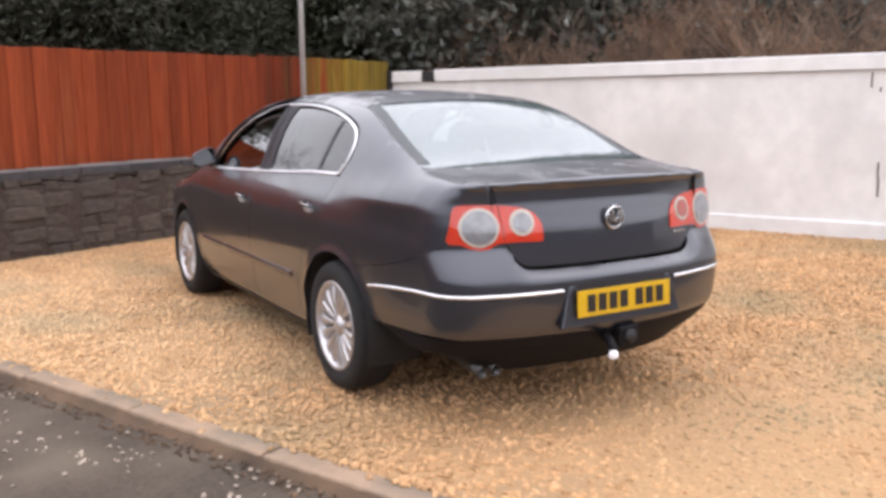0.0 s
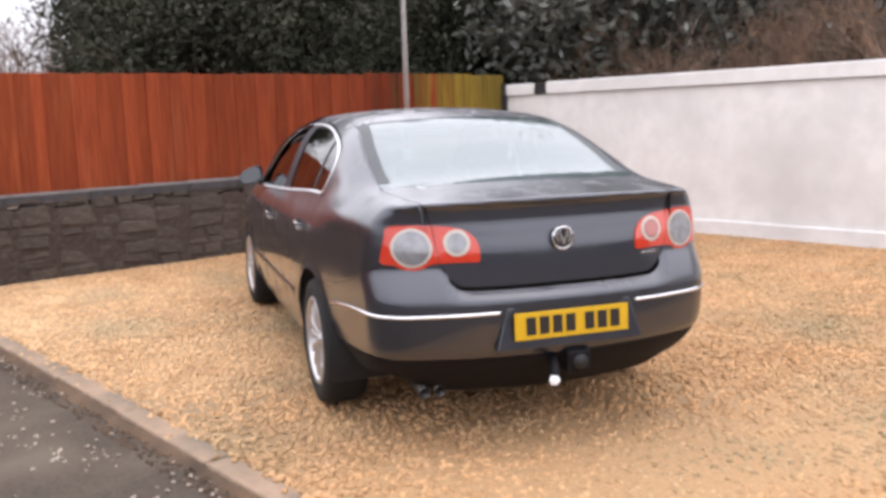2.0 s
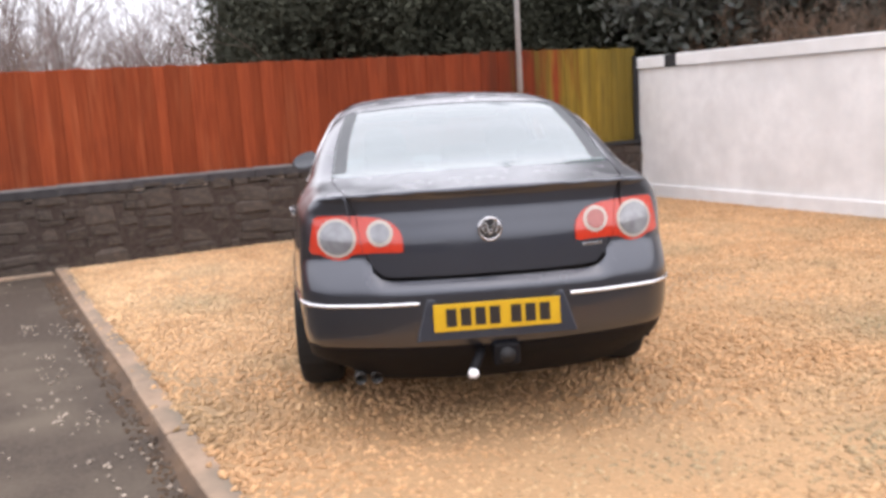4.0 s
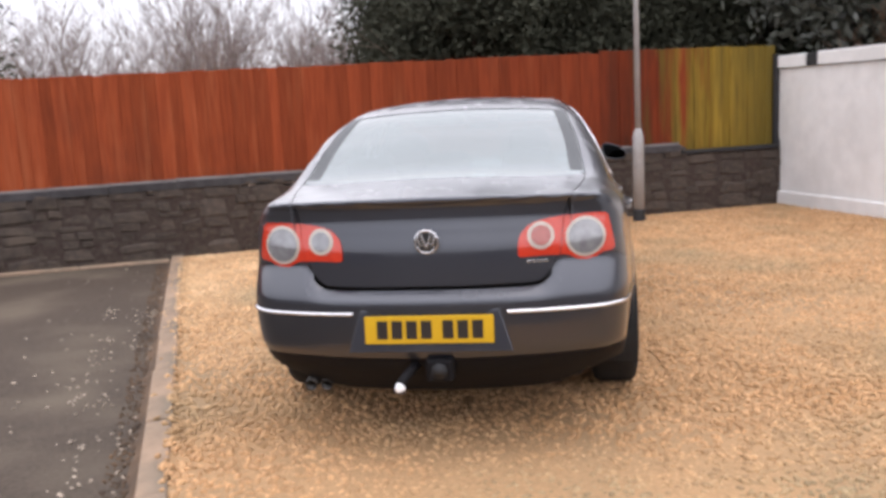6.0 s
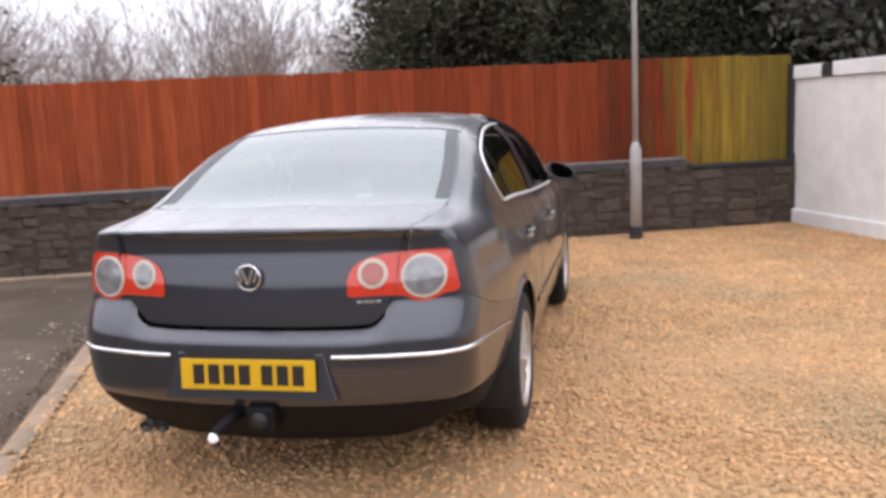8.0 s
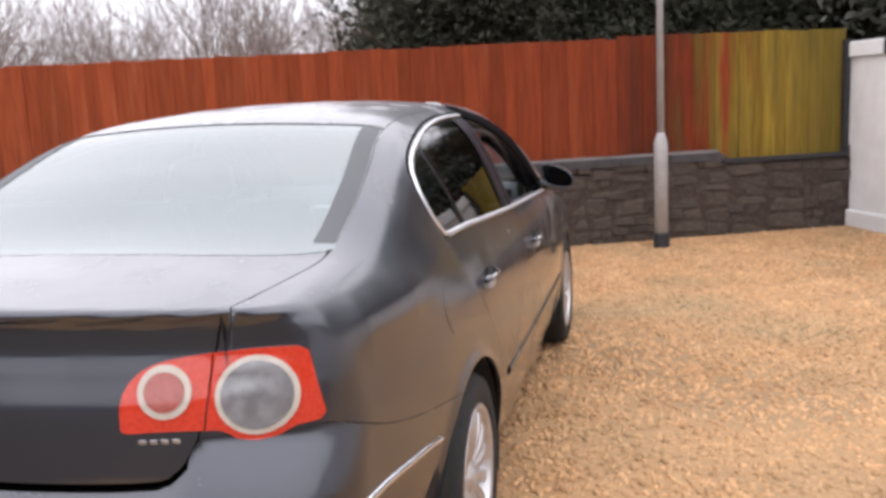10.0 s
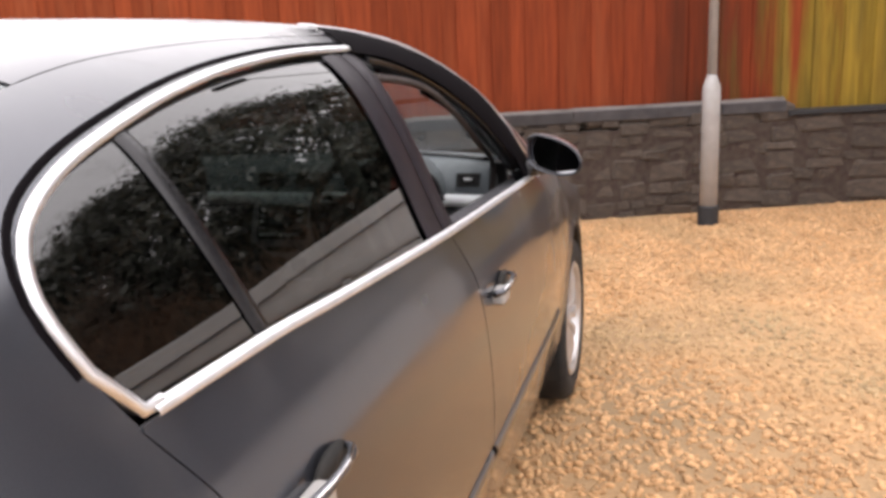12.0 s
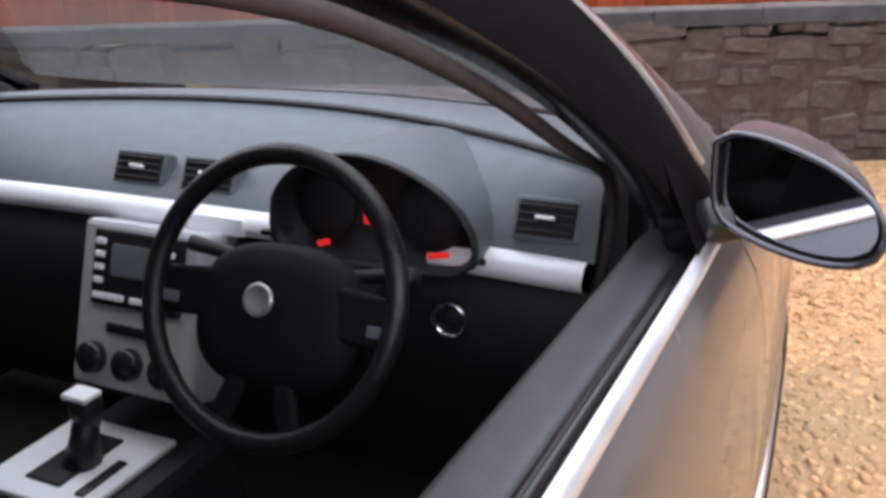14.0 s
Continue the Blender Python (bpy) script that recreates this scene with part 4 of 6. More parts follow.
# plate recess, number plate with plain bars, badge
part("plate_recess", prism([(-0.285, 0.086), (0.285, 0.086), (0.338, -0.088), (-0.338, -0.088)], 0.03, bevel=0.004), PAINT, rear_bumper, "grey number plate surround", at=pose(0, -0.006, 0.550, -7, 0, 0))
plate_tilt = pose(0, -0.022, 0.560, -3, 0, 0)
plate = part("number_plate", box(0.525, 0.006, 0.114, bevel=0.003), PLATE_YELLOW, rear_bumper, "yellow rear number plate with plain black bars", at=plate_tilt)
for i, x in enumerate((-0.190, -0.130, -0.070, -0.010, 0.078, 0.138, 0.198)):
    part("bar", box(0.044, 0.002, 0.074, (x, -0.0042, 0.0)), PLATE_BLACK, plate)
badge = part("badge", lathe([(0.0, 0.0), (0.050, 0.0), (0.052, 0.006), (0.046, 0.010), (0.042, 0.007), (0.0, 0.006)], 40, m=pose(-0.003, 0.058, 0.905, 90, 0, 0)), CHROME, boot, "round chrome badge", smooth=True)
part("badge_field", lathe([(0.0, 0.0072), (0.041, 0.0074), (0.041, 0.009), (0.0, 0.010)], 32, m=pose(-0.003, 0.058, 0.905, 90, 0, 0)), PLASTIC, badge, "dark field")
for x, tilt in ((-0.033, -20), (-0.014, -20), (0.008, 20), (0.027, 20)):
    part("badge_bar", box(0.010, 0.004, 0.056 if abs(x + 0.0025) < 0.02 else 0.040, (x, 0.046, 0.907), 0.001, turn=pose(0, 0, 0, 0, tilt, 0)), CHROME, badge)
for x in (0.405, 0.428, 0.451, 0.474):
    y_b = float(on_rear([(x, 0.806)])[0, 1])
    part("script_bar", box(0.018, 0.003, 0.010, (x, y_b - 0.001, 0.806), 0.001), CHROME, boot)

# tow bar, exhaust, underside
tow = new("tow_bar")
tow.parent = car
part("bracket", box(0.09, 0.22, 0.05, (-0.04, 0.16, 0.395), 0.008), UNDER, tow)
part("neck", tube([(-0.06, 0.06, 0.40), (-0.085, -0.02, 0.385), (-0.112, -0.08, 0.36), (-0.117, -0.088, 0.315)], 0.020, 12), VALANCE, tow, "black steel neck", smooth=True)
part("socket", box(0.115, 0.09, 0.10, (0.035, 0.025, 0.385), 0.014), VALANCE, tow, "black electric socket")
part("socket_lid", lathe([(0, 0), (0.032, 0), (0.034, 0.01), (0, 0.014)], 20, m=pose(0.035, -0.019, 0.385, 90, 0, 0)), PLASTIC, tow, smooth=True)
part("ball", lathe([(0.0, -0.024), (0.012, -0.021), (0.019, -0.013), (0.023, 0.0), (0.019, 0.013), (0.012, 0.021), (0.0, 0.024)], 20, m=pose(-0.118, -0.088, 0.338)), ALU, tow, "worn bright tow ball", smooth=True)
for x in (-0.58, -0.51):
    part("tail_pipe", lathe([(0.022, 0.0), (0.027, 0.0), (0.027, 0.20), (0.023, 0.20), (0.023, 0.0)], 20, m=pose(x, 0.42, 0.285, 99, 0, 0), caps=False), STEEL, car, "steel tail pipe", smooth=True)
part("underbody", box(1.50, 3.65, 0.20, (0, 2.675, 0.28), 0.03), UNDER, car)
part("rear_valance", box(1.25, 0.50, 0.14, (0, 0.52, 0.33), 0.04), UNDER, car)

# dark shell behind the panels, and wheel housings
shell_r = panel(on_side(np.concatenate([straight([(1.50, 0.25), (3.37, 0.25)], 0.06), straight([(3.37, 0.94), (1.30, 0.98), (1.50, 0.25)], 0.06)[1:-1]])), "flank", 0.06, lift=-0.035, flange=0)
both("inner_panel", shell_r, UNDER, bodywork)
for wy in AXLE_Y:
    for side in (1, -1):
        a = np.radians(np.linspace(-20, 200, 30))
        v = [(side * x, wy + 0.372 * math.cos(t), AXLE_Z + 0.372 * math.sin(t)) for x in (0.885, 0.60) for t in a]
        v += [(side * 0.60, wy, AXLE_Z)]
        f = [(i, i + 1, 30 + i + 1, 30 + i) for i in range(29)] + [(30 + i, 31 + i, 60) for i in range(29)]
        part("wheel_housing", raw("wheel_housing", v, f), UNDER, bodywork)


# wheels
def wheel_at(m, spin):
    holder = new("wheel")
    holder.parent = car
    holder.matrix_basis = m
    w, r, rim_r = 0.108, AXLE_Z, 0.218
    part("tyre", lathe([(rim_r - 0.004, -w + 0.012), (rim_r + 0.02, -w), (r - 0.05, -w - 0.004), (r - 0.018, -w + 0.006), (r - 0.004, -w + 0.028), (r, -0.05), (r, 0.05), (r - 0.004, w - 0.028), (r - 0.018, w - 0.006),
                        (r - 0.05, w + 0.004), (rim_r + 0.02, w), (rim_r - 0.004, w - 0.012)], 64, "X", caps=False), RUBBER, holder, smooth=True)
    rim = part("rim", lathe([(rim_r, -w + 0.02), (rim_r, w - 0.016), (rim_r + 0.006, w - 0.006), (rim_r - 0.002, w), (rim_r - 0.012, w - 0.008), (rim_r - 0.022, w - 0.055), (rim_r - 0.03, -w + 0.02)], 64, "X", caps=False), ALLOY, holder, "silver alloy rim with fifteen slim spokes", smooth=True)
    for k in range(15):
        bm = bmesh.new()
        rows = []
        for s in np.linspace(0, 1, 6):
            rad = 0.040 + s * 0.168
            half_w = 0.0085 + 0.016 * s ** 1.2
            x = w - 0.034 + 0.012 * math.sin(math.pi * s) + 0.016 * s
            rows.append([bm.verts.new((x + dx, y, rad)) for y, dx in ((-half_w, -0.030), (-half_w, -0.006), (-half_w * 0.35, 0), (0, -0.005), (half_w * 0.35, 0), (half_w, -0.006), (half_w, -0.030))])
        for p_row, q_row in zip(rows, rows[1:]):
            for i in range(6):
                bm.faces.new((p_row[i], q_row[i], q_row[i + 1], p_row[i + 1]))
        bmesh.ops.recalc_face_normals(bm, faces=bm.faces)
        part("spoke", bm, ALLOY, rim, smooth=True, at=pose(0, 0, 0, spin + 24 * k, 0, 0))
    part("hub_cap", lathe([(0.0, w - 0.014), (0.028, w - 0.016), (0.034, w - 0.024), (0.056, w - 0.034), (0.058, w - 0.06)], 32, "X"), ALLOY, holder, smooth=True)
    part("brake_disc", lathe([(0.05, 0.02), (0.145, 0.02), (0.145, -0.004), (0.05, -0.004)], 32, "X", caps=False), UNDER, holder)
    return holder


for wy, spin in zip(AXLE_Y, (8, 20)):
    wheel_at(pose(0.785, wy, AXLE_Z), spin)
    wheel_at(pose(-0.785, wy, AXLE_Z, 0, 0, 180), spin + 11)


# door handles: a bowl, a grip and a bright insert
def door_handle(y, z, side, door):
    c = on_side([(y, z)])[0]
    x = c[0]
    bm = tube([(0.000, 0.075, 0.010), (0.010, 0.068, 0.010), (0.017, 0.045, 0.011), (0.020, 0.00, 0.011), (0.019, -0.045, 0.010), (0.014, -0.075, 0.006), (0.004, -0.085, 0.004)], [0.004, 0.0045, 0.005, 0.005, 0.005, 0.006, 0.006], 12)
    for v in bm.verts:
        v.co.z *= 1.35
        v.co.x *= side * 1.55
    bmesh.ops.recalc_face_normals(bm, faces=bm.faces)
    h = part("door_handle", bm, PAINT, door, "dark pull handle, its sky reflection painted as a pale end", smooth=True, at=pose(side * x, y, z))
    part("handle_strip", tube([(side * 0.022, 0.060, 0.022), (side * 0.036, 0.01, 0.023), (side * 0.036, -0.04, 0.021), (side * 0.027, -0.075, 0.015)], 0.0022, 8), CHROME, h, "chrome insert", smooth=True)
    # pale box stands for the sky mirrored in the grip's end
    part("handle_end", box(0.032, 0.066, 0.034, (side * 0.013, -0.048, -0.006), 0.009, 3), POST_PAINT, h, "pale grey end piece painted for mirrored sky", smooth=True)
    # black disc puts the recess's shade into colour
    bowl = lathe([(0.0, -0.003), (0.054, -0.002), (0.060, 0.002), (0.0, 0.0045)], 28, "X")
    bmesh.ops.scale(bowl, vec=(1, 0.95, 0.55), verts=bowl.verts)
    part("handle_bowl", bowl, UNDER, h, "black disc painted for the shade in the hollow", smooth=True, at=pose(side * 0.002, 0.028, 0.000))


for side, flip in ((1, "right"), (-1, "left")):
    door_handle(2.415, 0.847, side, doors["front", flip])
    door_handle(1.400, 0.883, side, doors["rear", flip])
fuel = on_side(np.stack([0.965 + 0.085 * np.cos(np.linspace(0, 2 * math.pi, 40, endpoint=False)), 0.895 + 0.085 * np.sin(np.linspace(0, 2 * math.pi, 40, endpoint=False))], 1))
part("fuel_flap", panel_mesh("fuel_flap", panel(fuel, "tail", 0.02, lift=0.0012, gap=0.001, flange=0.0011)), PAINT, bodywork)


# wing mirrors
def wing_mirror(side):
    holder = new("wing_mirror")
    holder.parent = car
    bm = bmesh.new()
    rows = []
    outline = spline([(0.845, 1.118), (0.850, 1.040), (0.885, 1.012), (0.950, 0.998), (1.000, 1.005), (1.020, 1.030), (1.010, 1.072), (0.970, 1.106), (0.910, 1.128), (0.865, 1.132), (0.845, 1.118)], 0.012)[:-1]
    centre = np.array((0.940, 1.066))
    def lean(x):
        return -0.30 * (x - centre[0])

    outline = (np.array(outline) - (0.845, 1.066)) * (0.955, 0.88) + (0.845, 1.064)
    for depth, size in ((0.0, 1.0), (0.03, 0.98), (0.08, 0.92), (0.12, 0.80), (0.145, 0.50), (0.152, 0.15)):
        rows.append([bm.verts.new((side * (centre[0] + (x - centre[0]) * size - 0.04 * depth), 3.075 + depth + lean(x) * size, centre[1] + (z - centre[1]) * size)) for x, z in outline])
    for a, b in zip(rows, rows[1:]):
        for i in range(len(a)):
            j = (i + 1) % len(a)
            bm.faces.new((a[i], a[j], b[j], b[i]))
    bm.faces.new(rows[-1])
    bmesh.ops.recalc_face_normals(bm, faces=bm.faces)
    part("mirror_shell", bm, PAINT, holder, "body-coloured mirror shell", smooth=True)
    rim = [(side * (centre[0] + (x - centre[0]) * 0.985), 3.073 + lean(x) * 0.985, centre[1] + (z - centre[1]) * 0.985) for x, z in outline]
    part("mirror_rim", tube(rim + rim[:1], 0.0038, 6, caps=False), PAINT, holder, smooth=True)
    face = [(side * (centre[0] + (x - centre[0]) * 0.90), 3.085 + lean(x) * 0.90 + 0.040 * (z - centre[1]), centre[1] + (z - centre[1]) * 0.90) for x, z in outline]
    part("mirror_glass", raw("mirror_glass", face, [tuple(range(len(face)))]), MIRROR_GLASS, holder, "dark reflecting mirror glass")
    back = [(side * (centre[0] + (x - centre[0]) * 0.99), 3.094 + lean(x) * 0.99, centre[1] + (z - centre[1]) * 0.99) for x, z in outline]
    part("mirror_well", raw("mirror_well", back, [tuple(range(len(back)))]), PLASTIC, holder)
    part("mirror_arm", tube([(side * 0.800, 3.14, 0.995), (side * 0.84, 3.135, 1.012), (side * 0.875, 3.13, 1.028)], [0.030, 0.026, 0.03], 10), TRIM_BLACK, holder, "black mirror arm", smooth=True)
    tri = on_side(np.array([(3.06, 0.992), (3.22, 0.985), (3.14, 1.075), (3.075, 1.10)]))
    tri = [(side * (p[0] + 0.004), p[1], p[2]) for p in tri]
    part("mirror_sail", raw("mirror_sail", tri, [(0, 1, 2, 3)]), FRAME_BLACK, holder)


wing_mirror(1)
wing_mirror(-1)

# ---- inside the car ----
cabin = new("cabin")
cabin.parent = car


def swept(line, normals, section, closed=True):
    """A bar with the given section of (across, out) pairs along a line."""
    t = np.gradient(line, axis=0)
    t /= np.linalg.norm(t, axis=1, keepdims=True)
    across = np.cross(normals, t)
    rows = [line + across * a + normals * b for a, b in section]
    m, k = len(line), len(section)
    verts = np.concatenate(rows)
    faces = [(j * m + i, j * m + i + 1, ((j + 1) % k) * m + i + 1, ((j + 1) % k) * m + i) for j in range(k if closed else k - 1) for i in range(m - 1)]
    return verts, faces


def ribbon(profile, x0, x1, n=24):
    """A surface swept across the car from (y, z, bow) rows; bow is how far the row curves back towards the doors."""
    xs = np.linspace(x0, x1, n)
    verts = [(x, y - bow * x * x, z) for x in xs for y, z, bow in profile]
    k = len(profile)
    faces = [(i * k + j, i * k + j + 1, (i + 1) * k + j + 1, (i + 1) * k + j) for i in range(n - 1) for j in range(k - 1)]
    return raw("ribbon", verts, faces)


dashboard = new("dashboard")
dashboard.parent = cabin
upper = [(3.76, 0.995, 0.35), (3.63, 1.018, 0.42), (3.512, 1.025, 0.5), (3.500, 1.015, 0.5), (3.488, 1.023, 0.5), (3.43, 1.014, 0.42), (3.35, 0.996, 0.28), (3.28, 0.968, 0.15), (3.235, 0.938, 0.08), (3.22, 0.922, 0.06)]
part("dash_top", ribbon(upper, -0.70, 0.70, 40), DASH, dashboard, "grey dashboard top", smooth=True)
seam = [(x, 3.499 - 0.5 * x * x, 1.0255) for x in np.linspace(-0.69, 0.69, 40)]
part("dash_seam", tube(seam, 0.009, 6), TRIM_BLACK, dashboard, "black seam", smooth=True)
lower = [(3.222, 0.882, 0.06), (3.205, 0.86, 0.05), (3.19, 0.80, 0.05), (3.22, 0.70, 0.03), (3.32, 0.55, 0), (3.38, 0.40, 0)]
part("dash_lower", ribbon(lower, -0.70, 0.70, 30), CARD_DARK, dashboard, "black lower dashboard", smooth=True)
part("dash_core", box(1.30, 0.20, 0.30, (0, 3.50, 0.80), 0.03), CARD_DARK, dashboard)
inlay = [(3.222, 0.923, 0.06), (3.206, 0.919, 0.06), (3.196, 0.903, 0.06), (3.199, 0.889, 0.06), (3.216, 0.880, 0.06)]
for x0, x1 in ((-0.69, 0.245), (0.470, 0.690)):
    part("inlay", ribbon(inlay, x0, x1, 24), ALU, dashboard, "brushed aluminium strip", smooth=True)
part("inlay_button", box(0.024, 0.010, 0.009, (0.205, 3.192, 0.903), 0.002), TRIM_BLACK, dashboard)
part("inlay_button", box(0.022, 0.010, 0.008, (0.548, 3.176, 0.910), 0.002), TRIM_BLACK, dashboard)
part("inlay_flap", box(0.105, 0.008, 0.030, (0.105, 3.194, 0.902), 0.003), ALU, dashboard, "aluminium clock flap")


def vent(x, y, z, w, h):
    """An outlet sunk into the sloping face of the dashboard."""
    lie = pose(x, y, z, -28, 0, 0)
    v = part("vent", box(w + 0.014, 0.026, h + 0.012, (0, 0.010, 0), 0.005), DASH, dashboard, "air vent with black slats", at=lie)
    part("vent_hole", box(w, 0.006, h, (0, -0.0025, 0), 0.002), UNDER, v)
    for k in range(4):
        part("slat", box(w - 0.004, 0.010, 0.003, (0, -0.005, -h / 2 + h * (k + 0.6) / 4.2), 0.001, turn=pose(0, 0, 0, 20, 0, 0)), PLASTIC, v)
    part("vent_wheel", box(0.026, 0.010, 0.006, (0, -0.010, 0), 0.002), ALU, v)


vent(-0.082, 3.248, 0.962, 0.094, 0.046)
vent(0.060, 3.248, 0.962, 0.094, 0.046)
vent(0.630, 3.212, 0.966, 0.078, 0.046)

# instrument hood and dials
hood_line = spline([(0.236, 0.915), (0.243, 0.972), (0.283, 1.018), (0.345, 1.042), (0.41, 1.043), (0.48, 1.020), (0.535, 0.980), (0.556, 0.930), (0.53, 0.894), (0.40, 0.886), (0.27, 0.890), (0.236, 0.915)], 0.02)
m_h = len(hood_line)


def hood_rings(rows):
    v = [(0.396 + (x - 0.396) * s, y, 0.965 + (z - 0.965) * s - drop) for y, s, drop in rows for x, z in hood_line]
    f = [(k * m_h + i, k * m_h + i + 1, (k + 1) * m_h + i + 1, (k + 1) * m_h + i) for k in range(len(rows) - 1) for i in range(m_h - 1)]
    return v, f


hood_v, hood_f = hood_rings([(3.50, 0.80, 0.04), (3.40, 0.95, 0.012), (3.24, 1.0, 0.0), (3.165, 1.0, 0.0)])
part("hood_shell", raw("hood_shell", hood_v, hood_f), DASH, dashboard, "grey outside of the instrument hood", smooth=True)
hood_v, hood_f = hood_rings([(3.165, 1.0, 0.0), (3.155, 1.005, 0.0), (3.150, 0.97, 0.0), (3.17, 0.94, 0.0), (3.192, 0.925, 0.0)])
cluster = part("instrument_hood", raw("instrument_hood", hood_v, hood_f + [tuple(range(4 * m_h, 5 * m_h - 1))]), CARD_DARK, dashboard, "black hollow of the instruments", smooth=True)
for x in (0.315, 0.475):
    part("dial", lathe([(0.046, 0), (0.050, 0.004), (0.046, 0.008)], 28, m=pose(x, 3.188, 0.960, 90, 0, 0)), PLASTIC, cluster, "black round dial", smooth=True)
part("warning_light", box(0.013, 0.004, 0.032, (0.386, 3.176, 0.958), 0.002), NEEDLE_RED, cluster, "lit red warning display")
part("warning_light", box(0.022, 0.004, 0.009, (0.322, 3.160, 0.913), 0.002, turn=pose(0, 0, 0, 0, -18, 0)), NEEDLE_RED, cluster, "lit red warning lamp")
part("warning_light", box(0.032, 0.004, 0.008, (0.500, 3.158, 0.918), 0.002, turn=pose(0, 0, 0, 0, -12, 0)), NEEDLE_RED, cluster, "lit red warning lamp")
part("light_switch", lathe([(0.021, 0), (0.027, 0.0), (0.028, 0.012), (0.025, 0.015), (0.021, 0.010)], 32, m=pose(0.505, 3.184, 0.818, 90, 0, 0), caps=False), CHROME, dashboard, "chrome-ringed light switch", smooth=True)
part("switch_knob", lathe([(0.0, 0), (0.021, 0), (0.020, 0.010), (0, 0.013)], 24, m=pose(0.505, 3.188, 0.818, 90, 0, 0)), PLASTIC, dashboard, smooth=True)

# centre stack
STACK = pose(0.010, 3.098, 0.784, -19, 0, 0)
stack = part("centre_console", box(0.236, 0.10, 0.262, (0, 0.05, 0), 0.010), ALU_DULL, cabin, "silver centre console", at=STACK)
part("radio", box(0.178, 0.008, 0.118, (0, -0.001, 0.058), 0.004), TRIM_BLACK, stack, "black radio with a small display")
part("radio_screen", box(0.074, 0.004, 0.050, (-0.012, -0.006, 0.072), 0.003), DASH, stack)
for x, z, w, h in ((-0.072, 0.098, 0.018, 0.010), (-0.072, 0.078, 0.018, 0.010), (-0.072, 0.058, 0.018, 0.010), (-0.072, 0.038, 0.018, 0.010), (-0.050, 0.014, 0.062, 0.010), (0.030, 0.014, 0.070, 0.010), (0.062, 0.092, 0.022, 0.010), (0.062, 0.066, 0.022, 0.010)):
    part("radio_key", box(w, 0.006, h, (x, -0.007, z), 0.002), ALU, stack)
part("stack_slot", box(0.110, 0.006, 0.016, (0.004, -0.002, -0.034), 0.003), TRIM_BLACK, stack)
for x in (-0.072, 0.0, 0.072):
    part("heater_knob", lathe([(0, 0), (0.026, 0), (0.025, 0.016), (0.020, 0.020), (0, 0.020)], 28, m=pose(x, 0.001, -0.085, 90, 0, 0)), TRIM_BLACK, stack, "black heater knob", smooth=True)
tunnel = part("tunnel", box(0.250, 1.25, 0.28, (-0.01, 2.58, 0.43), 0.03), CARD_DARK, cabin, "black centre tunnel")
part("gear_plate", box(0.205, 0.20, 0.012, (-0.025, 2.975, 0.578), 0.004), ALU, tunnel, "silver gear surround")
part("gear_slot", box(0.070, 0.13, 0.006, (-0.030, 2.975, 0.585), 0.004), TRIM_BLACK, tunnel)
part("gear_slot", box(0.018, 0.09, 0.006, (0.046, 2.950, 0.585), 0.003), TRIM_BLACK, tunnel)
lever = part("gear_lever", tube([(-0.012, 2.97, 0.58), (-0.011, 2.982, 0.62), (-0.009, 2.990, 0.655)], [0.030, 0.022, 0.018], 12), LEATHER, cabin, "black gear lever", smooth=True)
part("gear_knob", lathe([(0, -0.03), (0.018, -0.028), (0.026, 0.0), (0.022, 0.02), (0, 0.026)], 20, m=pose(-0.008, 2.992, 0.668)), LEATHER, lever, "black leather knob", smooth=True)
part("knob_cap", box(0.048, 0.036, 0.010, (-0.008, 2.988, 0.692), 0.004), ALU, lever, "silver cap")
part("armrest", box(0.20, 0.34, 0.09, (-0.01, 2.30, 0.62), 0.03, 3), LEATHER, cabin, smooth=True)

# steering wheel
steer = new("steering_wheel")
steer.parent = cabin
steer.matrix_basis = pose(0.367, 2.965, 0.918, 65, 0, 0)
ring = [(0.172 * math.cos(a), 0.172 * math.sin(a), 0) for a in np.linspace(0, 2 * math.pi, 65)]
part("rim", tube(ring, 0.0135, 12, caps=False), LEATHER, steer, "black leather rim", smooth=True)
hub_bm = bmesh.new()
hub_rows = []
for up, size in ((-0.055, 0.90), (-0.034, 1.0), (-0.020, 0.97), (-0.008, 0.86), (-0.001, 0.62), (0.002, 0.25)):
    ring_h = []
    for k in range(40):
        ca, sa = math.cos(k * math.pi / 20), math.sin(k * math.pi / 20)
        ring_h.append(hub_bm.verts.new((0.118 * size * math.copysign(abs(ca) ** 0.75, ca), -0.026 + 0.092 * size * math.copysign(abs(sa) ** 0.75, sa), up)))
    hub_rows.append(ring_h)
for p_row, q_row in zip(hub_rows, hub_rows[1:]):
    for k in range(40):
        hub_bm.faces.new((p_row[k], p_row[(k + 1) % 40], q_row[(k + 1) % 40], q_row[k]))
hub_bm.faces.new(hub_rows[-1])
hub_bm.faces.new(hub_rows[0][::-1])
part("hub", hub_bm, WHEEL_BLACK, steer, "black airbag cover", smooth=True)
for a, w in ((-4, 0.062), (184, 0.062), (252, 0.030), (288, 0.030)):
    part("spoke", box(0.115, w, 0.014, (0.122, 0, -0.014), 0.006, turn=None), WHEEL_BLACK, steer, at=pose(0, 0, 0, 0, 0, a))
part("hub_badge", lathe([(0, 0), (0.020, 0), (0.021, 0.004), (0.016, 0.006), (0.013, 0.003), (0, 0.004)], 28, m=pose(-0.010, -0.006, 0.001)), ALLOY, steer, "round silver badge", smooth=True)
# right-hand insert stands for a highlight on the spoke
for side in (1, -1):
    part("spoke_trim", box(0.030, 0.014, 0.006, (side * 0.150, -0.020, -0.006), 0.002), DASH, steer, "small grey spoke insert, the right one a painted highlight")
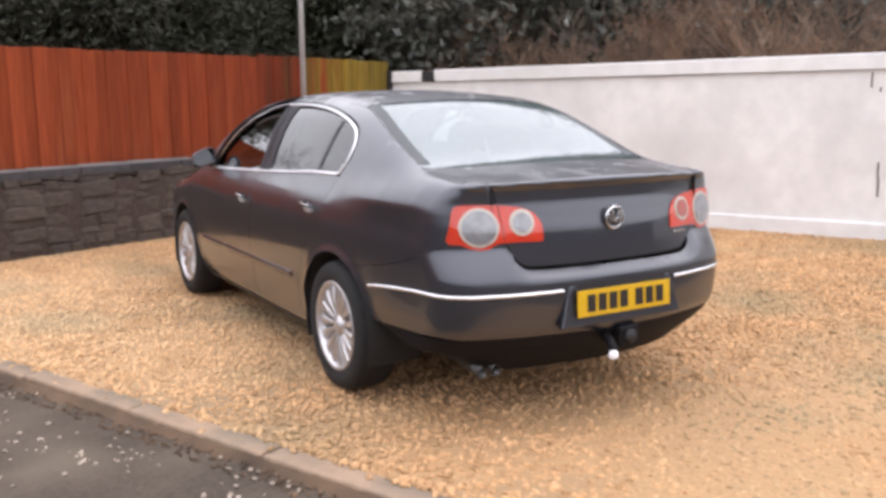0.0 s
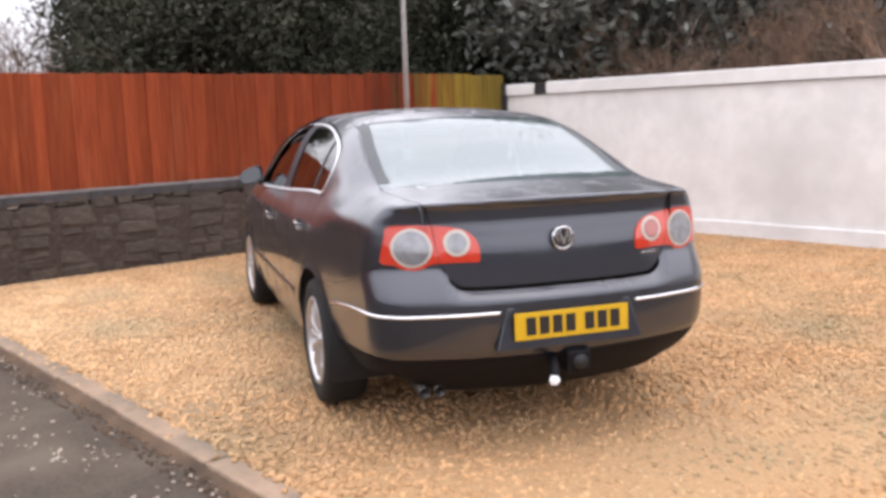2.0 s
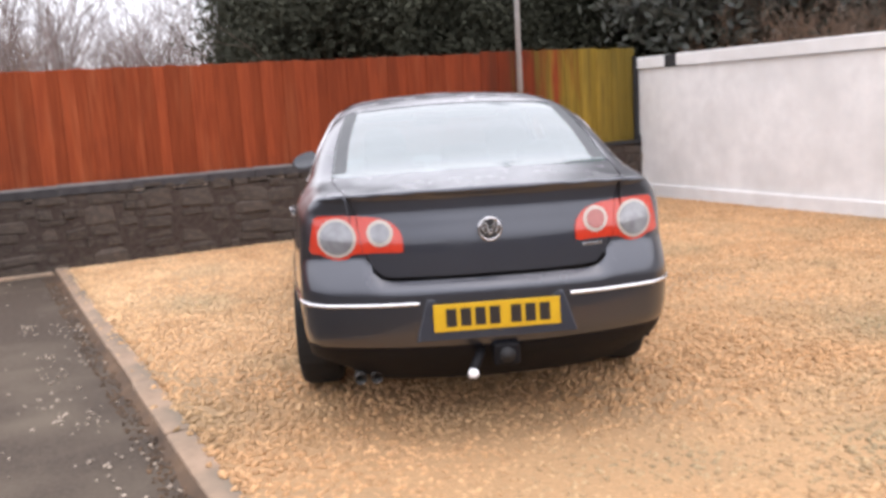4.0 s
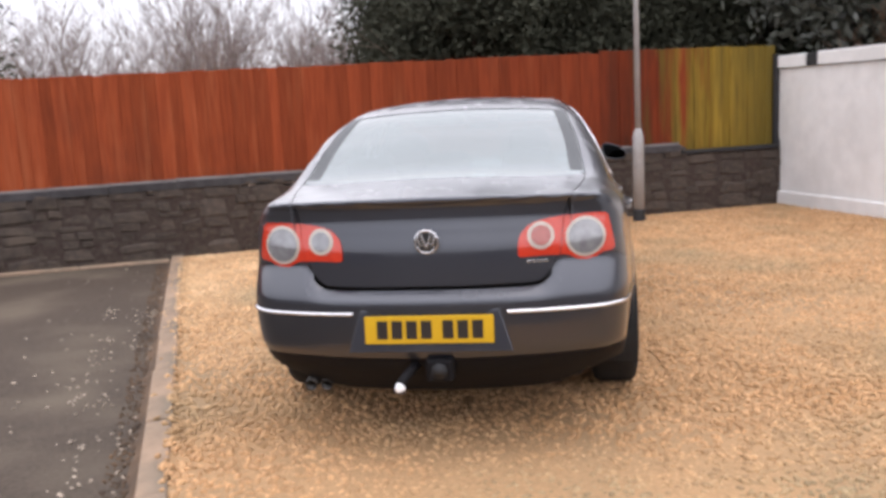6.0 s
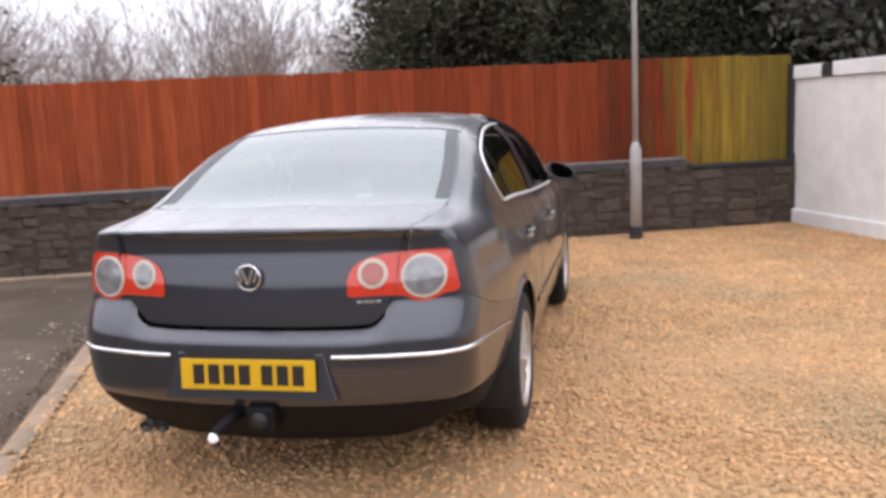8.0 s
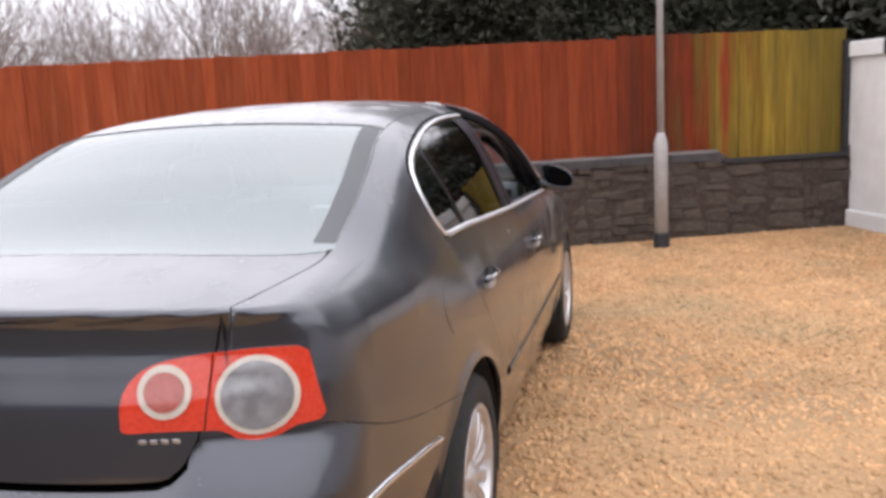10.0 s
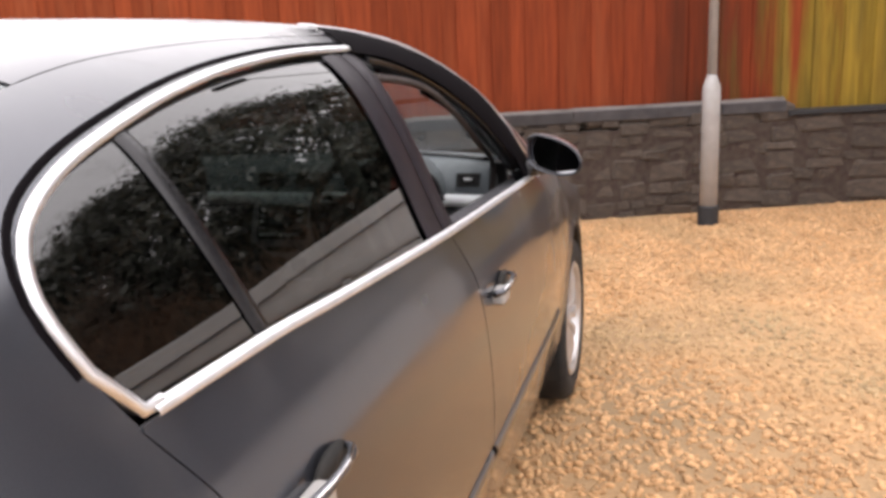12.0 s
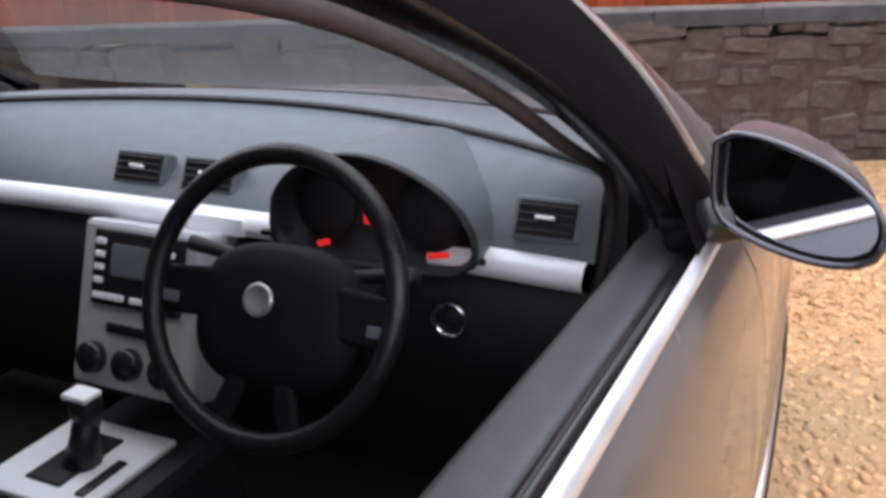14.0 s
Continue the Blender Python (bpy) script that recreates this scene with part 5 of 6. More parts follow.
part("column", lathe([(0.055, -0.02), (0.05, -0.30)], 20), CARD_DARK, steer, smooth=True)
for side in (1, -1):
    part("stalk", tube([(side * 0.04, 0.03, -0.06), (side * 0.12, 0.045, -0.055), (side * 0.165, 0.05, -0.05)], [0.008, 0.009, 0.011], 8), PLASTIC, steer, "black control stalk", smooth=True)


# seats
def seat(x):
    s = new("front_seat")
    s.parent = cabin
    s.matrix_basis = pose(x, 0, 0)

    def cushion(name, sections, mat, label=""):
        bm = bmesh.new()
        rows = []
        for c, w, t, up in sections:
            ring_s = []
            for k in range(20):
                a = 2 * math.pi * k / 20
                ca, sa = math.cos(a), math.sin(a)
                u = math.copysign(abs(ca) ** 0.55, ca) * w
                v = math.copysign(abs(sa) ** 0.7, sa) * t + 0.25 * t * (abs(ca) ** 2) * (1 if sa > 0 else 0)
                ring_s.append(bm.verts.new(Vector(c) + Vector((u, 0, 0)) + Vector(up) * v))
            rows.append(ring_s)
        for a, b in zip(rows, rows[1:]):
            for k in range(20):
                bm.faces.new((a[k], a[(k + 1) % 20], b[(k + 1) % 20], b[k]))
        bm.faces.new(rows[0][::-1])
        bm.faces.new(rows[-1])
        bmesh.ops.recalc_face_normals(bm, faces=bm.faces)
        return part(name, bm, mat, s, label, smooth=True)

    cushion("cushion", [((0, 2.02, 0.50), 0.21, 0.07, (0, 0, 1)), ((0, 2.10, 0.52), 0.25, 0.09, (0, 0, 1)), ((0, 2.35, 0.54), 0.26, 0.09, (0, 0, 1)), ((0, 2.52, 0.55), 0.24, 0.08, (0, -0.1, 1)), ((0, 2.57, 0.54), 0.19, 0.05, (0, 0, 1))], SEAT_CLOTH)
    lean = (0, 0.94, 0.34)
    cushion("backrest", [((0, 2.06, 0.52), 0.20, 0.06, lean), ((0, 2.03, 0.62), 0.25, 0.08, lean), ((0, 1.95, 0.82), 0.255, 0.08, lean), ((0, 1.87, 1.02), 0.22, 0.07, lean), ((0, 1.845, 1.09), 0.15, 0.05, lean)], SEAT_CLOTH)
    cushion("headrest", [((0, 1.845, 1.12), 0.10, 0.03, lean), ((0, 1.835, 1.16), 0.13, 0.05, lean), ((0, 1.815, 1.24), 0.125, 0.05, lean), ((0, 1.805, 1.285), 0.08, 0.03, lean)], LEATHER)
    for dx in (-0.06, 0.06):
        part("headrest_rod", tube([(dx, 1.85, 1.06), (dx, 1.838, 1.15)], 0.006, 8), CHROME, s, smooth=True)


seat(0.365)
seat(-0.365)
bench = new("rear_bench")
bench.parent = cabin
part("cushion", box(1.28, 0.52, 0.20, (0, 1.28, 0.50), 0.07, 4), SEAT_CLOTH, bench, smooth=True)
part("backrest", box(1.28, 0.18, 0.60, (0, 0.98, 0.80), 0.07, 4, turn=pose(0, 0, 0, 22, 0, 0)), SEAT_CLOTH, bench, smooth=True)
for x in (-0.38, 0.0, 0.38):
    part("headrest", box(0.24, 0.10, 0.16, (x, 0.845, 1.14), 0.04, 4, turn=pose(0, 0, 0, 14, 0, 0)), LEATHER, bench, smooth=True)
part("parcel_shelf", box(1.24, 0.40, 0.03, (0, 0.74, 1.045), 0.01), DASH, cabin)
part("floor_mat", box(1.40, 2.2, 0.04, (0, 2.30, 0.35), 0.01), CARD_DARK, cabin)
part("front_bulkhead", box(1.36, 0.04, 0.62, (0, 3.62, 0.66), 0.01), CARD_DARK, cabin)
part("boot_bulkhead", box(1.30, 0.04, 0.62, (0, 0.84, 0.72), 0.01), CARD_DARK, cabin)
lining = panel(between(glass_top, screen_top, 1.315, 2.880), "top", 0.06, gap=-0.0, lift=-0.035, flange=0)
part("headlining", panel_mesh("headlining", lining), LINING, cabin, "pale fabric headlining")
for side, x in ((1, 0.300), (-1, -0.300)):
    part("sun_visor", box(0.36, 0.15, 0.018, (x, 2.80, 1.352), 0.007, turn=pose(0, 0, 0, -24, 0, 0)), LINING, cabin, "folded grey sun visor")
part("inner_mirror", box(0.22, 0.03, 0.065, (0.0, 2.93, 1.300), 0.012, 3), TRIM_BLACK, cabin, "black inside mirror", smooth=True)

# door linings, sills under the windows, seals and thick window frames
card = panel(on_side(np.concatenate([straight([(2.28, 0.30), (3.30, 0.30)], 0.06), straight([(3.30, 0.30), (3.22, 0.945)], 0.06)[1:], belt_line(3.20, 2.28, 0.035)])), "flank", 0.05, lift=-0.085, flange=0)
both("door_lining", card, CARD_DARK, cabin, "black door lining")
card = panel(on_side(np.concatenate([straight([(1.60, 0.30), (2.22, 0.30)], 0.06), straight([(2.22, 0.30), (2.22, 0.97)], 0.06)[1:], belt_line(2.20, 1.28, 0.035)])), "flank", 0.05, lift=-0.085, flange=0)
both("door_lining", card, CARD_DARK, cabin, "black door lining")
for y0, y1, deep_in, top_mat in ((2.27, 3.20, 0.0, DOOR_TOP), (1.22, 2.20, 0.032, CARD_DARK)):
    line = on_side(belt_line(y0, y1, 0.004))
    n_up = np.tile((0.0, 0.0, 1.0), (len(line), 1))
    for flip in (False, True):
        v, f = swept(line * (1, 1, 1), n_up, [(0.012, -0.010), (0.022, 0.006), (0.032, 0.006), (0.034, -0.02), (0.014, -0.03)])
        v2, f2 = swept(line, n_up, [(0.034, -0.004), (0.045, 0.000), (0.085 + deep_in, -0.004), (0.100 + deep_in, -0.018), (0.104 + deep_in, -0.10), (0.034, -0.10)])
        k = (-1, 1, 1) if flip else (1, 1, 1)
        part("window_seal", raw("window_seal", (v * k).tolist(), f), TRIM_BLACK, cabin, "black rubber seal", smooth=True)
        part("door_sill", raw("door_sill", (v2 * k).tolist(), f2), top_mat, cabin, "grey-black top of the door lining", smooth=True)
for flip in (False, True):
    k = (-1, 1, 1) if flip else (1, 1, 1)
    line = on_side(np.concatenate([[(2.30, 1.372)], window_front[4:] + frame_out[4:] * 0.006]))
    v, f = swept(line, skin_normals(line), [(-0.026, -0.006), (0.026, -0.006), (0.028, -0.022), (0.018, -0.048), (-0.016, -0.048), (-0.028, -0.022)])
    part("inner_frame", raw("inner_frame", (v * k).tolist(), f), TRIM_BLACK, cabin, "black inner face of the door frame", smooth=True)
    line = on_side(window_rear[6:-1] + (0.010, -0.024))
    v, f = swept(line, skin_normals(line), [(-0.016, -0.020), (0.016, -0.020), (0.016, -0.070), (-0.016, -0.070)])
    part("inner_frame", raw("inner_frame", (v * k).tolist(), f), TRIM_BLACK, cabin, "black inner face of the door frame", smooth=True)
    seal = [(0.636, 2.20, 1.345), (0.660, 2.34, 1.335), (0.685, 2.48, 1.316), (0.692, 2.65, 1.277), (0.70, 2.85, 1.200), (0.705, 3.03, 1.115), (0.712, 3.19, 1.040), (0.712, 3.225, 1.00), (0.708, 3.21, 0.93), (0.70, 3.19, 0.86)]
    seal = [(x * k[0], y, z) for x, y, z in spline(seal, 0.04)]
    part("aperture_seal", tube(seal, 0.0085, 8), RUBBER_SEAL, cabin, "brown-grey door aperture seal", smooth=True)
    pil = [(0.60, 2.90, 1.285), (0.645, 3.10, 1.205), (0.685, 3.35, 1.075), (0.71, 3.52, 0.99)]
    part("pillar_lining", tube([(x * k[0], y, z) for x, y, z in spline(pil, 0.05)], 0.030, 10), CARD_DARK, cabin, "dark windscreen pillar lining", smooth=True)
    mid = spline([(0.692, 2.212, 0.955), (0.648, 2.202, 1.09), (0.602, 2.190, 1.217), (0.548, 2.178, 1.345)], 0.04)
    part("pillar_lining", tube([(x * k[0], y, z) for x, y, z in mid], 0.019, 10), LINING, cabin, "pale door pillar lining", smooth=True)
    # added strip stands in for an unidentified pale streak in the glass
    streak_line = spline([(0.738, 2.133, 0.995), (0.694, 2.110, 1.12), (0.640, 2.086, 1.25)], 0.03) * k
    v, f = swept(streak_line, np.tile((k[0] * 0.92, -0.1, 0.36), (len(streak_line), 1)), [(-0.021, 0), (-0.016, 0.006), (0.016, 0.006), (0.021, 0), (0.016, -0.004), (-0.016, -0.004)])
    part("belt_guide", raw("belt_guide", v.tolist(), f), PALE_STREAK, cabin, "added pale strip for a streak in the rear window", smooth=True)
    belt_strap = [(0.70, 2.20, 1.20), (0.72, 2.16, 0.95), (0.73, 2.10, 0.60)]
    v, f = swept(np.array([(x * k[0], y, z) for x, y, z in belt_strap]), np.tile((k[0] * 1.0, 0, 0.2), (3, 1)), [(-0.024, 0), (0.024, 0), (0.024, -0.002), (-0.024, -0.002)])
    part("seat_belt", raw("seat_belt", v.tolist(), f), SEAT_CLOTH, cabin, "dark seat belt strap")
# printed dark edge of the rear window
edge_y = np.linspace(0.632, 1.305, 26)
edge = on_top(np.stack([RAIL(edge_y) - 0.036, edge_y], 1))
strip_both("printed_edge", edge, 0.060, PRINT, bodywork, "dark printed edge of the rear window", rise=-0.0022, thick=0.0006)

# ---- the yard: walls run along its own x and y, with the corner of the two walls as origin ----
SITE = pose(3.35, 8.48, 0, 0, 0, 23)


def on_site(x, y, z=0.0, rz=0.0, rx=0.0, ry=0.0):
    return SITE @ pose(x, y, z, rx, ry, rz)


def sheet(name, x0, x1, y0, y1, z, mat, label, nx=2, ny=2, rough=0.0, kind="structure", category="ground"):
    xs, ys = np.linspace(x0, x1, nx), np.linspace(y0, y1, ny)
    v = [(x, y, z + rough * noise.noise(Vector((x * 0.5, y * 0.5, 3)))) for y in ys for x in xs]
    f = [(j * nx + i, j * nx + i + 1, (j + 1) * nx + i + 1, (j + 1) * nx + i) for j in range(ny - 1) for i in range(nx - 1)]
    ob = part(name, raw(name, v, f), mat, None, "", True, SITE)
    return tagged(ob, label, category, "", kind)


sheet("ground", -400, 400, -400, 400, -0.16, LITTER, "brown earth and leaf litter reaching to the horizon", 12, 12)
sheet("road", -30, -7.59, -40, -0.02, -0.038, TARMAC, "worn dark tarmac strewn with loose chippings", 30, 50, 0.012, category="road")
# unseen ground, assumed dark so that the tail's reflections come out darker
sheet("forecourt", -7.59, 14, -40, -8.36, -0.038, TARMAC, "unseen worn dark tarmac, assumed in front of the gravel yard", 24, 40, 0.012, category="road")
sheet("gravel_bed", -7.48, 0.0, -8.24, 0.0, -0.012, GRAVEL_BASE, "bed of tan limestone chippings", 60, 120, 0.012, category="gravel")

# loose chippings
rng = np.random.default_rng(4)


def chip_shapes(count):
    t = (1 + 5 ** 0.5) / 2
    base = np.array([(-1, t, 0), (1, t, 0), (-1, -t, 0), (1, -t, 0), (0, -1, t), (0, 1, t), (0, -1, -t), (0, 1, -t), (t, 0, -1), (t, 0, 1), (-t, 0, -1), (-t, 0, 1)]) / 1.9
    faces = [(0, 11, 5), (0, 5, 1), (0, 1, 7), (0, 7, 10), (0, 10, 11), (1, 5, 9), (5, 11, 4), (11, 10, 2), (10, 7, 6), (7, 1, 8), (3, 9, 4), (3, 4, 2), (3, 2, 6), (3, 6, 8), (3, 8, 9), (4, 9, 5), (2, 4, 11), (6, 2, 10), (8, 6, 7), (9, 8, 1)]
    # the under side is never seen
    faces = [f for f in faces if base[list(f)][:, 2].mean() > -0.35]
    return [base * rng.uniform(0.6, 1.2, (12, 1)) for _ in range(count)], faces


def scatter(name, centres, sizes, mat, label, category, lift=0.2):
    """Many loose stones as one mesh."""
    shapes, faces = chip_shapes(16)
    n = len(centres)
    kind_of = rng.integers(0, len(shapes), n)
    a = rng.uniform(0, 2 * math.pi, n)
    flat = rng.uniform(0.45, 0.8, n)
    verts = np.array(shapes)[kind_of] * sizes[:, None, None] * np.stack([np.ones(n), rng.uniform(0.6, 1, n), flat], 1)[:, None, :]
    ca, sa = np.cos(a)[:, None], np.sin(a)[:, None]
    x, y = verts[:, :, 0] * ca - verts[:, :, 1] * sa, verts[:, :, 0] * sa + verts[:, :, 1] * ca
    tilt = rng.normal(0, 0.35, n)[:, None]
    z = verts[:, :, 2] + x * np.sin(tilt)
    out = np.stack([x + centres[:, :1], y + centres[:, 1:2], z + centres[:, 2:3] + sizes[:, None] * lift], 2).reshape(-1, 3)
    f = (np.array(faces)[None] + 12 * np.arange(n)[:, None, None]).reshape(-1, 3)
    me = bpy.data.meshes.new(name)
    me.vertices.add(len(out))
    me.vertices.foreach_set("co", out.ravel())
    me.loops.add(f.size)
    me.loops.foreach_set("vertex_index", f.ravel())
    me.polygons.add(len(f))
    me.polygons.foreach_set("loop_start", np.arange(0, f.size, 3))
    me.update()
    me.validate()
    ob = part(name, me, mat, None, "", False, SITE)
    return tagged(ob, label, category, "", "stuff")


def spots(n, x0, x1, y0, y1, z):
    return np.stack([rng.uniform(x0, x1, n), rng.uniform(y0, y1, n), np.full(n, z)], 1)


near = np.concatenate([spots(88000, -7.46, -0.05, -8.22, -0.05, -0.012), spots(380, -7.50, -7.45, -8.2, -0.2, 0.004), spots(60, -7.59, -7.45, -8.2, -0.2, 0.005)])
scatter("chippings", near, rng.uniform(0.008, 0.020, len(near)) * rng.uniform(0.8, 1.25, len(near)), GRAVEL, "loose tan limestone chippings covering the yard", "gravel")
strays = np.concatenate([spots(110, -8.5, -7.62, -9.0, -0.2, -0.034), spots(100, -9.6, -7.62, -9.0, -3.0, -0.034), spots(40, -12, -7.62, -9.5, -0.4, -0.034)])
keep = rng.random(len(strays)) < np.exp(-(-7.6 - strays[:, 0]) * 0.55)
clumps = spots(26, -8.05, -7.68, -8.2, -2.5, -0.034)
clumps = np.repeat(clumps, 9, 0) + rng.normal(0, 1, (234, 3)) * (0.05, 0.12, 0)
clumps = clumps[clumps[:, 0] < -7.63]
strays = np.concatenate([strays[keep], clumps])
scatter("stray_chippings", strays, rng.uniform(0.006, 0.015, len(strays)), GRAVEL_PALE, "stray pale chippings scattered over the tarmac", "gravel")

debris = spots(1500, -7.74, -7.595, -8.3, -0.3, -0.036)
scatter("leaf_debris", debris, rng.uniform(0.005, 0.013, len(debris)), DEBRIS, "damp brown leaf debris along the kerb", "debris")

# damp soil banked against the kerb's face
soil = bmesh.new()
rows = []
for k in range(204):
    y = -0.2 - 0.04 * k
    top = -0.004 - 0.014 * rng.random()
    foot = 0.022 + 0.035 * rng.random() ** 2
    rows.append([soil.verts.new(p) for p in ((-7.590, y, top), (-7.606, y, top - 0.002), (-7.604 - foot * 0.6, y, -0.024 - 0.008 * rng.random()), (-7.604 - foot * 1.5, y, -0.042))])
for a, b in zip(rows, rows[1:]):
    for j in range(3):
        soil.faces.new((a[j], b[j], b[j + 1], a[j + 1]))
bmesh.ops.recalc_face_normals(soil, faces=soil.faces)
tagged(part("soil_strip", soil, DEBRIS, None, "", True, SITE), "damp dark soil banked against the kerb", "soil", "", "stuff")

# kerb edging
kerb = thing("kerb", SITE, "flush concrete edging round the gravel beside the tarmac", "kerb", kind="structure")
kerb_bm = box(0.125, 0.905, 0.20, bevel=0.012)
kerb_me = bpy.data.meshes.new("kerb_stone")
kerb_bm.to_mesh(kerb_me)
kerb_bm.free()
kerb_me.materials.append(CONCRETE)
for i in range(9):
    part("kerb_stone", kerb_me, None, kerb, at=pose(-7.535 + random.uniform(-0.006, 0.006), -0.46 - 0.915 * i, -0.093 + random.uniform(-0.006, 0.004), random.uniform(-0.5, 0.5), 0, random.uniform(-0.4, 0.4)))
for i in range(8):
    part("kerb_stone", kerb_me, None, kerb, at=pose(-7.01 + 0.915 * i, -8.30, -0.093 + random.uniform(-0.006, 0.004), 0, 0, 90 + random.uniform(-0.4, 0.4)))
foot_kerb = thing("wall_kerb", SITE, "pale concrete edging at the foot of the stone wall", "kerb", kind="structure")
for i in range(8):
    part("kerb_stone", kerb_me, None, foot_kerb, at=pose(-8.07 - 0.915 * i, -0.07, -0.112 + random.uniform(-0.004, 0.004), 0, 0, 90 + random.uniform(-0.4, 0.4)))

# stone wall under the fence
WALL_H = 0.80


def wall_top(x):
    """The wall's top falls slightly away from the corner."""
    return WALL_H - 0.0062 * max(0.0, -x - 2.5)


stone_wall = thing("stone_wall", SITE, "low dark rubble stone wall carrying the timber fence", "wall", kind="structure")
LOW_END, LOW_H = -1.44, 0.715
part("wall_core", box(16.66, 0.350, WALL_H + 0.09, (LOW_END - 8.33, 0.175, WALL_H / 2 - 0.175)), MORTAR, stone_wall)
part("wall_core", box(-LOW_END, 0.350, LOW_H + 0.22, (LOW_END / 2, 0.175, LOW_H / 2 - 0.12)), MORTAR, stone_wall)


def stone_mesh(seed):
    """A rough rounded block about one unit in size."""
    r = random.Random(seed)
    bm = bmesh.new()
    bmesh.ops.create_cube(bm, size=1.0)
    bmesh.ops.bevel(bm, geom=bm.edges[:], offset=0.17, segments=1, affect="EDGES")
    for v in bm.verts:
        v.co += Vector((r.uniform(-0.05, 0.05), r.uniform(-0.06, 0.06), r.uniform(-0.06, 0.06)))
    me = bpy.data.meshes.new("stone")
    bm.to_mesh(me)
    bm.free()
    me.materials.append(STONE)
    return me


stone_kinds = [stone_mesh(i) for i in range(10)]
count = 0
rnd = random.Random(7)
extra = []
x = -0.02
while x > -17.5:
    # one stack of stones, each of its own height, some split in two
    w = rnd.uniform(0.20, 0.44)
    z = -0.12 - rnd.uniform(0, 0.06)
    top = LOW_H if x - w / 2 > LOW_END else wall_top(x)
    while z < top - 0.02:
        h = rnd.choice((0.07, 0.09, 0.11, 0.14, 0.19)) * rnd.uniform(0.85, 1.15)
        if top - z - h < 0.05:
            h = top - z
        cuts = [w] if h > 0.12 or rnd.random() < 0.45 else [w * rnd.uniform(0.35, 0.65)]
        if cuts[0] < w:
            cuts.append(w - cuts[0])
        sx = x + rnd.uniform(-0.05, 0.05)
        for c in cuts:
            m = pose(sx - c / 2, 0.056 + rnd.uniform(-0.010, 0.010), z + h / 2 + rnd.uniform(-0.012, 0.012), rnd.uniform(-3, 3), rnd.uniform(-4, 4), rnd.uniform(-3, 3)) @ Matrix.Diagonal((c + rnd.uniform(-0.012, 0.03), 0.13, h + rnd.uniform(-0.012, 0.012), 1))
            if count < 300 and x > -10.5:
                part("stone", stone_kinds[rnd.randrange(10)], None, stone_wall, at=m)
                count += 1
            else:
                extra.append((m, rnd.randrange(10)))
            sx -= c
        z += h
    x -= w
joined = bmesh.new()
for m, k in extra:
    n0 = len(joined.verts)
    joined.from_mesh(stone_kinds[k])
    joined.verts.ensure_lookup_table()
    for v in joined.verts[n0:]:
        v.co = m @ v.co
tagged(part("wall_stones", joined, STONE, stone_wall), kind="stuff")
x = LOW_END
while x > -17.5:
    w = rnd.uniform(0.5, 0.8)
    part("coping_stone", box(w - 0.002, 0.38, 0.085, (x - w / 2, 0.176 + rnd.uniform(-0.005, 0.005), wall_top(x) - 0.012), 0.007), COPING, stone_wall)
    part("mortar_fillet", prism([(-w / 2, 0.0), (w / 2, 0.0), (w / 2, 0.034 + rnd.uniform(-0.004, 0.006)), (-w / 2, 0.034 + rnd.uniform(-0.004, 0.006))], 0.05), FILLET, stone_wall, "pale mortar fillet under the boards", at=pose(x - w / 2, 0.012, wall_top(x) + 0.028, -38, 0, 0))
    x -= w

# timber fence on the wall
fence = thing("timber_fence", SITE, "close-boarded red-brown timber fence on the stone wall, new yellow boards beside the corner", "fence", kind="structure")
x, i = -0.03, 0
fr = random.Random(3)
while x > -17.6:
    w = 0.128
    yellow = x > -1.42
    low = 0.725 if yellow else wall_top(x) + 0.048
    high = (2.005 if x > -2.4 else 1.985 - 0.0065 * (-x - 2.4)) + fr.uniform(-0.008, 0.008)
    lean = 0.7 * math.sin(i * 0.9)
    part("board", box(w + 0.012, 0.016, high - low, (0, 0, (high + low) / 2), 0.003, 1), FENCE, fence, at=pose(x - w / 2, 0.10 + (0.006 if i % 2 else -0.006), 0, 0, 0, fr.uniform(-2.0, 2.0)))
    x -= w
    i += 1
for zr in (1.05, 1.85):
    part("fence_rail", box(17.6, 0.04, 0.08, (-8.8, 0.148, zr), 0.004), FENCE, fence)
for k in range(8):
    part("fence_post", box(0.09, 0.09, 1.00, (-0.15 - 2.4 * k, 0.215, 1.34), 0.006), FENCE, fence)
part("gravel_board", box(1.40, 0.10, 0.042, (-0.73, 0.012, 0.737), 0.004), POST_DARK, fence, "dark strip under the yellow boards")
part("gate_hinge", box(0.05, 0.06, 0.13, (-0.035, 0.02, 0.76), 0.008), POST_DARK, fence, "black hinge bracket")
# upper part of the post stands in for a dark gap beside the wall
part("corner_post", box(0.055, 0.06, 1.92, (-0.040, 0.045, 0.93), 0.006), POST_DARK, fence, "dark corner post, carried up over the dark gap")

# white rendered wall
white = thing("white_wall", SITE, "white painted rendered wall with a coping and a low plinth", "wall", kind="structure")
L = 16.0


